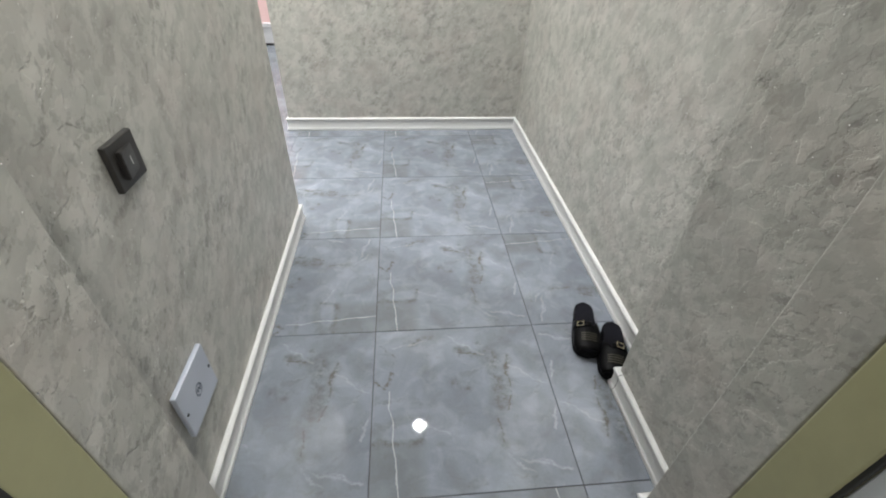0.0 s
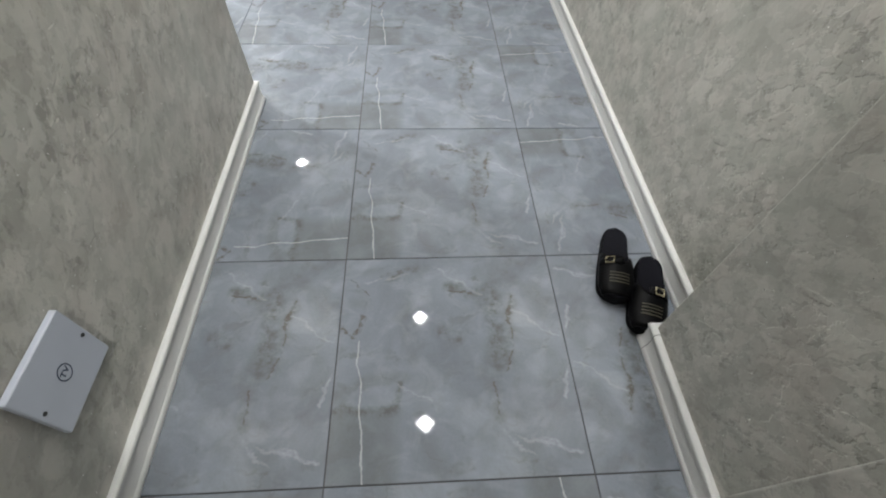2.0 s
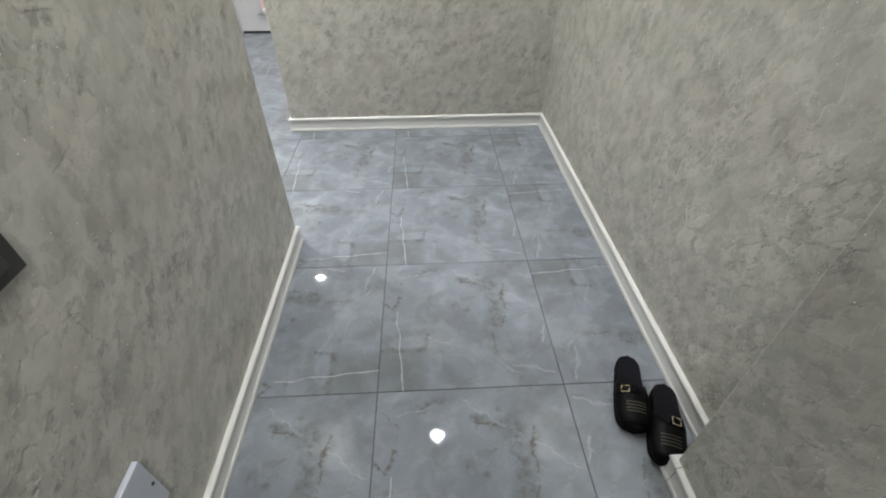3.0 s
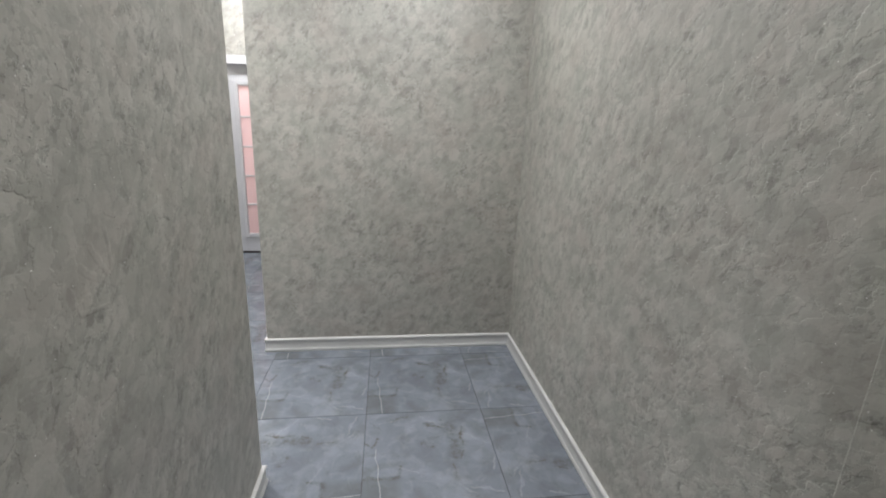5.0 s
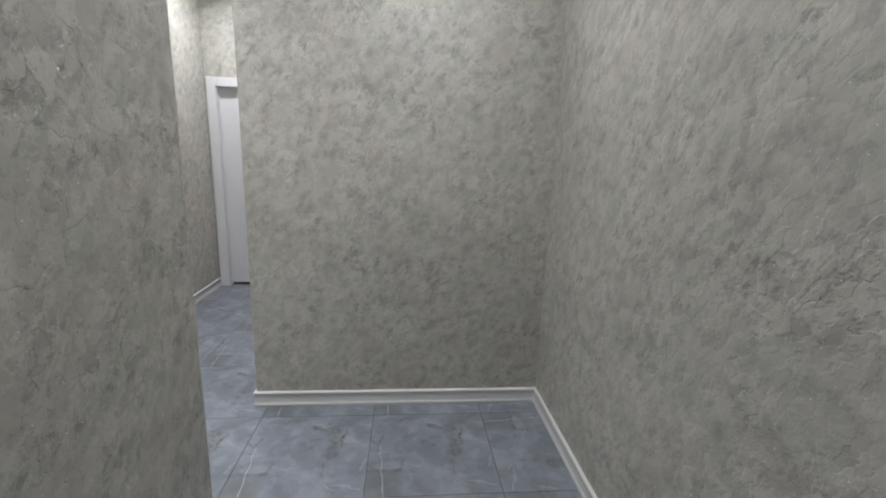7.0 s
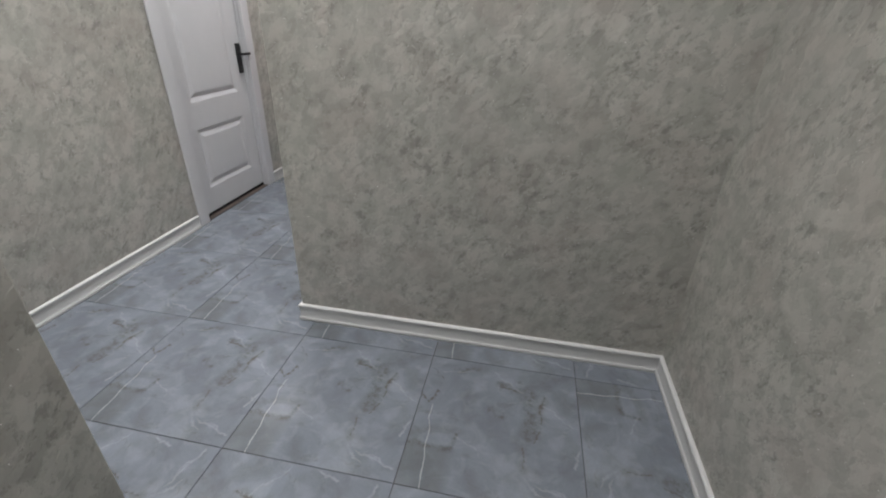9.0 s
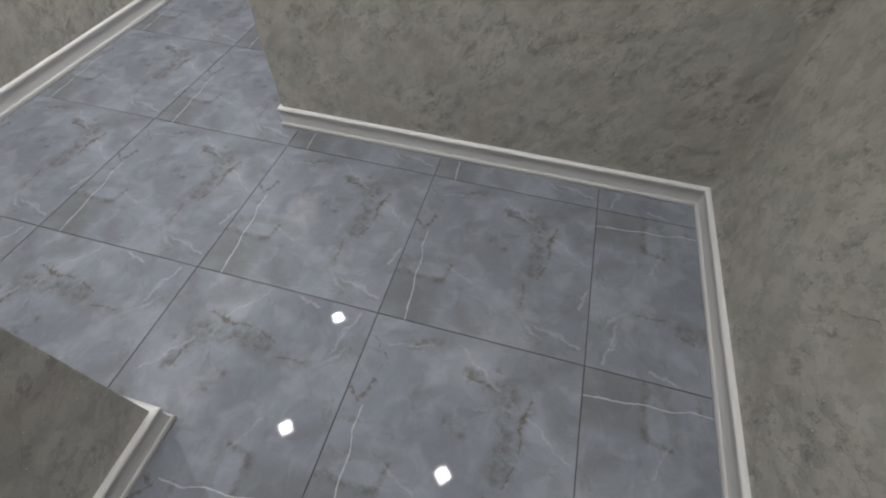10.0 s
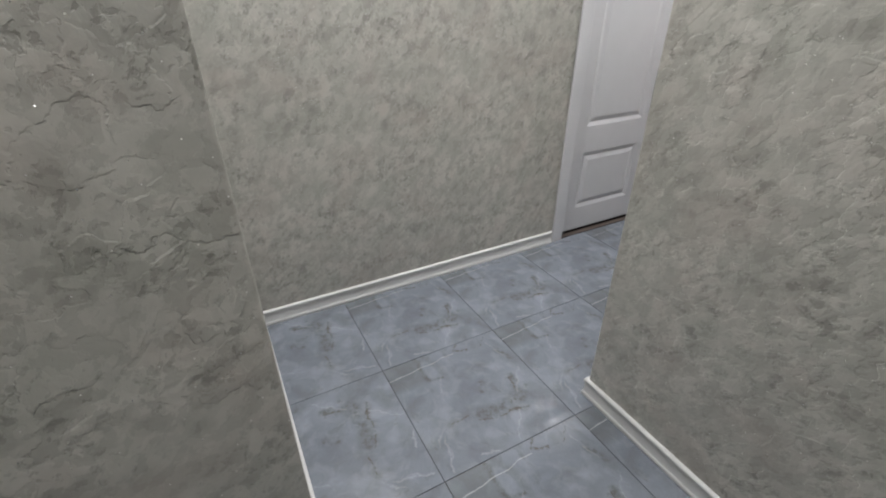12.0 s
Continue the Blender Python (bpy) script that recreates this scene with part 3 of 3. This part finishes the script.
def casing(parent, w, h, face, proud=0.014, depth=0.15, band=0.075, lip=0.012):
    """Flat architrave and lining round an opening that runs from x = 0 to w and z = 0 to h; the wall's face is at y = 0."""
    part("architrave", box(-band, lip, -proud, -0.0015, 0, h + band, 0.004), M_DOOR, parent)
    part("architrave", box(w - lip, w + band, -proud, -0.0015, 0, h + band, 0.004), M_DOOR, parent)
    part("architrave", box(lip + 0.0005, w - lip - 0.0005, -proud + 0.0006, -0.0015, h - lip, h + band - 0.0006, 0.003), M_DOOR, parent)
    part("lining", box(0.002, lip, 0.0, depth, 0, h - 0.002), M_DOOR, parent)
    part("lining", box(w - lip, w - 0.002, 0.0, depth, 0, h - 0.002), M_DOOR, parent)
    part("lining", box(lip + 0.0005, w - lip - 0.0005, 0.0, depth, h - lip, h - 0.003), M_DOOR, parent)
    # stop bead that the leaf closes against
    part("stop", box(lip, lip + 0.010, face - 0.016, face - 0.002, 0.004, h - lip - 0.001, 0.002), M_DOOR, parent)
    part("stop", box(w - lip - 0.010, w - lip, face - 0.016, face - 0.002, 0.004, h - lip - 0.001, 0.002), M_DOOR, parent)
    part("stop", box(lip + 0.011, w - lip - 0.011, face - 0.016, face - 0.002, h - lip - 0.010, h - lip, 0.002), M_DOOR, parent)


# closed white door with two moulded panels and a black handle, in the long wall
W1 = D1 - D0
door_1 = tagged(thing("door_1", Matrix.Translation((X_NOOK, D0, 0)) @ pose(0, 0, 0, 0, 0, 90), "closed white panelled door with black lever handle", "door"), kind="structure")
casing(door_1, W1, DZ, 0.036)
lw, lh = W1 - 0.030, DZ - 0.046
lf = part("leaf", panelled_leaf(lw, lh, 0.04, [(0.125, lw - 0.125, 0.165, 0.565), (0.125, lw - 0.125, 0.735, 1.825)]), M_DOOR, door_1)
lf.location = (0.015, 0.036, 0.030)
bd = part("core", leaf_body(lw, lh, 0.04), M_DOOR, door_1)
bd.location = (0.015, 0.036, 0.030)
rm = part("edge", rim(lw, lh, 0.0203), M_DOOR, door_1)
rm.location = (0.015, 0.036, 0.030)
part("threshold", box(0.014, W1 - 0.014, 0.004, 0.15, 0.0, 0.006, 0.002), M_STRIP, door_1, "worn brown wooden threshold strip")
# solid dark bar: the shade of the gap under the leaf, put in as colour
part("sill_gap", box(0.016, W1 - 0.016, 0.041, 0.073, 0.0062, 0.0295), M_GAP_SHADE, door_1, "dark bar standing for the shade in the gap under the leaf")
hb = part("handle_plate", box(W1 - 0.086, W1 - 0.038, 0.026, 0.0355, 0.885, 1.085, 0.003), M_BLACK, door_1, "black enamelled handle plate")
bm = bmesh.new()
bmesh.ops.create_cone(bm, cap_ends=True, segments=16, radius1=0.009, radius2=0.009, depth=0.046, matrix=pose(W1 - 0.062, 0.006, 1.015, 90, 0, 0))
box(W1 - 0.071, W1 + 0.006, -0.025, -0.013, 1.007, 1.025, 0.005, bm=bm)
part("lever", bm, M_BLACK, hb, "black lever")
bm = bmesh.new()
bmesh.ops.create_cone(bm, cap_ends=True, segments=14, radius1=0.008, radius2=0.008, depth=0.008, matrix=pose(W1 - 0.062, 0.025, 0.925, 90, 0, 0))
part("keyhole", bm, M_SCREW, hb)
for z in (0.25, 1.72):
    bm = bmesh.new()
    bmesh.ops.create_cone(bm, cap_ends=True, segments=12, radius1=0.007, radius2=0.007, depth=0.09, matrix=pose(0.019, 0.027, z))
    part("hinge", bm, M_DOOR, door_1)

# white door with five frosted pink panes, in the passage's end wall
W2 = G1 - G0
door_2 = tagged(thing("door_2", pose(G0, Y_END, 0), "closed white door with five lit frosted pink panes", "door"), kind="structure")
casing(door_2, W2, GZ, 0.055)
lw2, lh2 = W2 - 0.030, GZ - 0.040
hole = (0.252, 0.252 + 0.32, 0.205, 1.795)
lf2 = part("leaf", leaf_body(lw2, lh2, 0.04, hole), M_DOOR, door_2)
lf2.location = (0.015, 0.055, 0.024)
gx0, gx1, gz0, gz1 = hole[0] + 0.015, hole[1] + 0.015, hole[2] + 0.024, hole[3] + 0.024
for b in ((gx0 - 0.045, gx0, gz0 - 0.045, gz1 + 0.045), (gx1, gx1 + 0.045, gz0 - 0.045, gz1 + 0.045), (gx0 + 0.0005, gx1 - 0.0005, gz1 + 0.0005, gz1 + 0.044), (gx0 + 0.0005, gx1 - 0.0005, gz0 - 0.044, gz0 - 0.0005)):
    part("glazing_moulding", box(b[0], b[1], 0.036, 0.0545, b[2], b[3], 0.009, 3), M_DOOR, door_2)
cuts = [gz0, 0.563, 0.880, 1.194, 1.504, gz1]
for z0, z1 in zip(cuts, cuts[1:]):
    part("pane", box(gx0 + 0.001, gx1 - 0.001, 0.071, 0.075, z0 + 0.001, z1 - 0.001), M_PINK, door_2, "frosted pink pane lit from behind")
for z in cuts[1:-1]:
    part("glazing_bar", box(gx0 + 0.0005, gx1 - 0.0005, 0.046, 0.070, z - 0.010, z + 0.010, 0.004), M_DOOR, door_2)
# the shade below this leaf is a dark bar too
part("sill_gap", box(0.016, W2 - 0.016, 0.058, 0.092, 0.0, 0.022), M_GAP_SHADE, door_2, "dark bar standing for the shade in the gap under the leaf")

lamp = bpy.data.lights.new("back_room_lamp", "AREA")
lamp.shape, lamp.size, lamp.energy, lamp.color = "SQUARE", 0.6, BACK_ROOM_WATTS, (1.0, 0.97, 0.96)
back = new("back_room_lamp", lamp)
back.matrix_basis = pose(-1.53, 6.5, CEIL - 0.02)


# ---- downlights ----
def downlight(m):
    lt = thing("ceiling_spotlight", m, "square recessed ceiling spotlight with lit crystal grid and silvered rim", "ceiling light", "ceiling spotlights")
    bm = bmesh.new()
    r, w = 0.072, 0.010
    for b in ((-r, r, -r, -r + w), (-r, r, r - w, r), (-r, -r + w, -r + w, r - w), (r - w, r, -r + w, r - w)):
        box(b[0], b[1], b[2], b[3], -0.012, 0.0, bm=bm)
    part("rim", bm, M_CHROME, lt, "silvered rim")
    step = 2 * (r - w) / 4
    shared = None
    for i in range(4):
        for j in range(4):
            if shared is None:
                b = bmesh.new()
                q = step / 2 - 0.0022
                vs = [b.verts.new((sx * q * k, sy * q * k, z)) for k, z in ((1.0, -0.003), (0.62, -0.009)) for sx, sy in ((-1, -1), (1, -1), (1, 1), (-1, 1))]
                b.faces.new(vs[4:])
                for k in range(4):
                    b.faces.new((vs[k], vs[(k + 1) % 4], vs[4 + (k + 1) % 4], vs[4 + k]))
                shared = mesh_of(b, "crystal", M_CRYSTAL)
            c = new("crystal", shared)
            c.parent = lt
            c.location = (-(r - w) + (i + 0.5) * step, -(r - w) + (j + 0.5) * step, 0)
    return lt


# x, y, share of the watts, spread: the passage's lamps are stronger and narrower
SPOTS = ((-0.085, 2.515, 1.0, 138), (-0.058, 1.475, 0.67, 140), (-1.530, 2.510, 1.5, 126), (-1.525, 3.650, 0.85, 132), (-1.600, 4.830, 1.75, 166))
first = None
for x, y, power, spread in SPOTS:
    if first is None:
        first = downlight(pose(x, y, CEIL, 0, 0, 45))
    else:
        copy_thing(first, pose(x, y, CEIL, 0, 0, 45))
    beam = bpy.data.lights.new("spotlight_beam", "AREA")
    beam.shape, beam.size, beam.energy, beam.spread, beam.color = "SQUARE", 0.066, SPOT_WATTS * power, radians(spread), (0.972, 0.975, 0.985)
    new("spotlight_beam", beam).matrix_basis = pose(x, y, CEIL - 0.014, 0, 0, 45)

# the stairwell's own lamp, over the landing outside the open entrance
landing = thing("landing_light", pose(0.33, -0.75, CEIL), "round white ceiling light on the landing outside", "ceiling light")
bm = bmesh.new()
bmesh.ops.create_cone(bm, cap_ends=True, segments=32, radius1=0.15, radius2=0.16, depth=0.03, matrix=pose(0, 0, -0.015))
part("base", bm, M_CEIL, landing)
bm = bmesh.new()
bmesh.ops.create_cone(bm, cap_ends=False, segments=32, radius1=0.168, radius2=0.165, depth=0.012, matrix=pose(0, 0, -0.006))
part("rim", bm, M_CHROME, landing, "silvered rim")
lamp = bpy.data.lights.new("landing_lamp", "AREA")
lamp.shape, lamp.size, lamp.energy, lamp.color = "DISK", 0.30, LANDING_WATTS, (1.0, 0.985, 0.95)
new("landing_lamp", lamp).matrix_basis = pose(0.33, -0.75, CEIL - 0.04)

# ---- switch and cover plate on the corridor wall ----
sw = thing("light_switch", Matrix.Translation((XL, 0.861, 0.880)) @ pose(0, 0, 0, 90, 0, 90), "dark brown square light switch with one rocker on the wall", "light switch")
part("frame", box(-0.047, 0.047, -0.045, 0.045, 0.0, 0.012, 0.003, 3), M_SWITCH, sw)
bm = box(-0.026, 0.026, -0.027, 0.027, 0.0115, 0.0130)
for v in bm.verts:
    if v.co.z > 0.0125:
        v.co.z += 0.008 * (v.co.x < 0) + 0.001
bmesh.ops.bevel(bm, geom=bm.edges[:], offset=0.0015, segments=2, affect="EDGES")
rk = part("rocker", bm, M_SWITCH, sw, "tilted rocker")
bm = box(-0.0015, 0.0015, -0.008, 0.008, 0.0, 0.0006)
mk = part("mark", bm, M_MARK, rk, "pale line")
mk.matrix_basis = pose(0.004, 0, 0.0172, 0, 8.7, 0)

tv = thing("cover_plate", Matrix.Translation((XL, 0.744, 0.339)) @ pose(0, 0, 0, 90, 0, 90), "square bluish-white aerial socket cover plate with two screws", "socket cover")
part("plate", box(-0.079, 0.079, -0.075, 0.075, 0.002, 0.015, 0.0025, 2), M_PLATE, tv)
for s in (-1, 1):
    bm = bmesh.new()
    bmesh.ops.create_cone(bm, cap_ends=True, segments=18, radius1=0.0042, radius2=0.0036, depth=0.0016, matrix=pose(s * 0.068, 0, 0.0156))
    part("screw", bm, M_SCREW, tv, "dark screw")
bm = bmesh.new()
N = 40
ringv = [[bm.verts.new((r * 0.86 * math.cos(2 * math.pi * k / N), r * 1.05 * math.sin(2 * math.pi * k / N), 0.0154)) for k in range(N)] for r in (0.0172, 0.0145)]
for k in range(N):
    bm.faces.new((ringv[0][k], ringv[0][(k + 1) % N], ringv[1][(k + 1) % N], ringv[1][k]))
part("ring_mark", bm, M_INK, tv, "navy oval ring")
cu = bpy.data.curves.new("lettering", "FONT")
cu.body, cu.size, cu.align_x, cu.align_y, cu.extrude = "TV", 0.0165, "CENTER", "CENTER", 0.0001
cu.offset = 0.0005
tmp = bpy.data.objects.new("lettering_curve", cu)
scene.collection.objects.link(tmp)
bpy.context.view_layer.update()
me = bpy.data.meshes.new_from_object(tmp.evaluated_get(bpy.context.evaluated_depsgraph_get()))
bpy.data.objects.remove(tmp)
me.materials.clear()
me.materials.append(M_INK)
lt = new("lettering", me)
lt.parent = tv
lt.location = (0, 0, 0.0156)
tagged(lt, "navy letters TV")


# ---- slippers ----
def outline(s):
    """Half widths of a sole (outer, inner) at s from 0 (heel) to 1 (toe)."""
    end = min(1.0, math.sqrt(max(0.0, 1 - max(0.0, (0.16 - s) / 0.16) ** 2)), math.sqrt(max(0.0, 1 - max(0.0, (s - 0.80) / 0.20) ** 2.2)))
    body = 0.034 + 0.014 * (0.5 - 0.5 * math.cos(math.pi * min(1.0, s / 0.72)))
    waist = 0.006 * math.exp(-((s - 0.38) / 0.14) ** 2)
    return end * body, end * (body - waist)


def slipper(m, side):
    """side: +1 when the buckle is on the thing's +x. Heel at +y, toe at -y."""
    L = 0.262
    sl = thing("slipper", m, "black backless slipper with gold buckle and striped strap, on the tiles", "slipper", "pair of slippers")

    def loop(bm, grow, z, lift=0.0):
        pts, n = [], 26
        for k in range(n + 1):
            s = k / n
            pts.append((s, 1))
        for k in range(n - 1, 0, -1):
            pts.append((k / n, -1))
        vs = []
        for s, sg in pts:
            o, i = outline(s)
            x = (o if sg * side > 0 else i) * sg
            y = L * (0.5 - s)
            g = 1 + grow
            vs.append(bm.verts.new((x * g, y * (1 + grow * 0.35), z + lift * max(0.0, s - 0.72) ** 1.5)))
        return vs

    def skin(bm, rings, cap=True):
        for a, b in zip(rings, rings[1:]):
            n = len(a)
            for k in range(n):
                bm.faces.new((a[k], a[(k + 1) % n], b[(k + 1) % n], b[k]))
        if cap:
            bm.faces.new(rings[0])
            bm.faces.new(rings[-1])

    bm = bmesh.new()
    skin(bm, [loop(bm, g, z, 0.05) for g, z in ((-0.04, 0.0), (0.0, 0.003), (0.02, 0.012), (0.0, 0.016), (0.03, 0.020), (0.035, 0.034), (0.0, 0.038))])
    part("sole", bm, M_SOLE, sl, "thick ribbed black sole")
    bm = bmesh.new()
    skin(bm, [loop(bm, g, z, 0.05) for g, z in ((-0.03, 0.0382), (-0.05, 0.0415), (-0.16, 0.0405))])
    part("footbed", bm, M_BED, sl, "dark footbed", smooth=True)

    # strap: an arched band over the forefoot
    def band(s0, s1, n, lo, hi, tall, dip=0.0):
        bm = bmesh.new()
        cols, rows = 14, n
        skins = []
        for shell in (0.0, -0.0035):
            g = []
            for r in range(rows + 1):
                row = []
                for c in range(cols + 1):
                    a = math.pi * (lo + (hi - lo) * c / cols)
                    back = s0 + dip * max(0.0, math.sin(a)) ** 2
                    s = back + (s1 - back) * r / rows
                    o, i = outline(min(s, 0.93))
                    half = (o if math.cos(a) * side > 0 else i) * 1.06 + shell
                    hgt = (tall * (1 - 0.50 * max(0.0, (s - 0.52) / 0.48) ** 1.5)) + shell
                    row.append(bm.verts.new((half * math.cos(a), L * (0.5 - s), 0.030 + hgt * math.sin(a) ** 0.8 if math.sin(a) > 0 else 0.030)))
                g.append(row)
            skins.append(g)
        for g in skins:
            for r in range(rows):
                for c in range(cols):
                    bm.faces.new((g[r][c], g[r][c + 1], g[r + 1][c + 1], g[r + 1][c]))
        A, Bk = skins
        for r in range(rows):
            for c in (0, cols):
                bm.faces.new((A[r][c], A[r + 1][c], Bk[r + 1][c], Bk[r][c]))
        for c in range(cols):
            for r in (0, rows):
                bm.faces.new((A[r][c], A[r][c + 1], Bk[r][c + 1], Bk[r][c]))
        return bm

    strap = part("strap", band(0.42, 0.965, 8, 0.0, 1.0, 0.043, 0.17), M_STRAP, sl, "glossy black leather strap", smooth=True)
    part("upper_band", band(0.525, 0.615, 3, 0.02 if side > 0 else 0.42, 0.58 if side > 0 else 0.98, 0.046), M_STRAP, strap, "narrow buckled band", smooth=True)
    for k in range(4):
        s = 0.725 + 0.035 * k
        bm = bmesh.new()
        prev = None
        o = outline(s)[0]
        tall = 0.043 * (1 - 0.50 * max(0.0, (s - 0.52) / 0.48) ** 1.5)
        for c in range(11):
            a = math.pi * (0.32 + 0.36 * c / 10)
            y = L * (0.5 - s)
            ring = [bm.verts.new((o * 1.06 * math.cos(a), y + d, 0.0312 + e + tall * math.sin(a) ** 0.8)) for d, e in ((-0.0022, 0.0), (0.0, 0.0014), (0.0022, 0.0))]
            if prev:
                for q in range(2):
                    bm.faces.new((prev[q], prev[q + 1], ring[q + 1], ring[q]))
            prev = ring
        part("stripe", bm, M_STUD, strap, "dull gold stripe", smooth=True)
    bm = bmesh.new()
    for b in ((-0.0125, 0.0125, 0.0095, 0.0117), (-0.0125, 0.0125, -0.0117, -0.0095), (-0.0125, -0.0103, -0.0095, 0.0095), (0.0103, 0.0125, -0.0095, 0.0095)):
        box(b[0], b[1], b[2], b[3], 0, 0.003, 0.0008, 1, bm=bm)
    bk = part("buckle", bm, M_GOLD, strap, "pale gold square buckle")
    bk.matrix_basis = pose(0.013, L * (0.5 - 0.57), 0.0768, 0, 11, 0) if side > 0 else pose(-0.028, L * (0.5 - 0.585), 0.0710, 0, -30, -8)
    return sl


slipper(pose(0.491, 1.146, 0, 0, 0, -15), -1)
slipper(pose(0.555, 1.040, 0, 0, 0, -20), 1)


# ---- floor tiles: one mesh a shape, turned as they were laid ----
TILE, JOINT = 0.6, 0.0031
tile_shapes = {}


def tile_mesh(x0, x1, y0, y1):
    key = tuple(round(v, 4) for v in (x0, x1, y0, y1))
    if key not in tile_shapes:
        e = 0.0007
        v = [(x0, y0, -0.012), (x1, y0, -0.012), (x1, y1, -0.012), (x0, y1, -0.012), (x0, y0, -e), (x1, y0, -e), (x1, y1, -e), (x0, y1, -e),
             (x0 + e, y0 + e, 0), (x1 - e, y0 + e, 0), (x1 - e, y1 - e, 0), (x0 + e, y1 - e, 0)]
        f = [(8, 9, 10, 11)] + [(a, (a + 1) % 4, 4 + (a + 1) % 4, 4 + a) for a in range(4)] + [(4 + a, 4 + (a + 1) % 4, 8 + (a + 1) % 4, 8 + a) for a in range(4)]
        me = bpy.data.meshes.new("tile")
        me.from_pydata(v, [], f)
        me.materials.append(M_TILE)
        tile_shapes[key] = me
    return tile_shapes[key]


def quarter(cx, cy):
    """How the tile centred there was turned, in quarter turns."""
    if cx > 0.3:
        return 2 if cy < 1.2 else 3
    if cx > -0.3:
        return 2 if cy < 0.6 else 0
    if cy < 1.2:
        return 0
    return 1 if cy < 2.4 else 0


for i in range(-4, 3):
    for j in range(-3, 12):
        cx, cy = i * TILE, j * TILE + 0.3
        lo_x, hi_x, lo_y, hi_y = cx - 0.3, cx + 0.3, cy - 0.3, cy + 0.3
        if cy > 3.5:
            hi_x = min(hi_x, X_BLOCK + 0.05)
        if hi_y <= 1.85:
            lo_x = max(lo_x, (XL if cy > 0.3 else XL - 0.35) - 0.05)
        lo_x, hi_x = max(lo_x, X_NOOK - 0.12), min(hi_x, (XR if cy > 0.3 else XR + 0.42) + 0.05)
        lo_y, hi_y = max(lo_y, -1.62), min(hi_y, 5.58)
        if hi_y > Y_FAR and cx > -0.8:
            hi_y = min(hi_y, Y_FAR + 0.06)
        if hi_x - lo_x < 0.01 or hi_y - lo_y < 0.01:
            continue
        if cx < -0.9 and hi_y <= 1.81:
            continue
        q = quarter(cx, cy)
        c, s = ((1, 0), (0, 1), (-1, 0), (0, -1))[q]
        g = JOINT / 2
        pts = [(c * (x - cx) + s * (y - cy), -s * (x - cx) + c * (y - cy)) for x, y in ((lo_x + g, lo_y + g), (hi_x - g, hi_y - g))]
        (ax, ay), (bx, by) = pts
        t = new("tile", tile_mesh(min(ax, bx), max(ax, bx), min(ay, by), max(ay, by)))
        t.parent = floor
        t.matrix_basis = pose(cx, cy, 0, 0, 0, 90 * q)
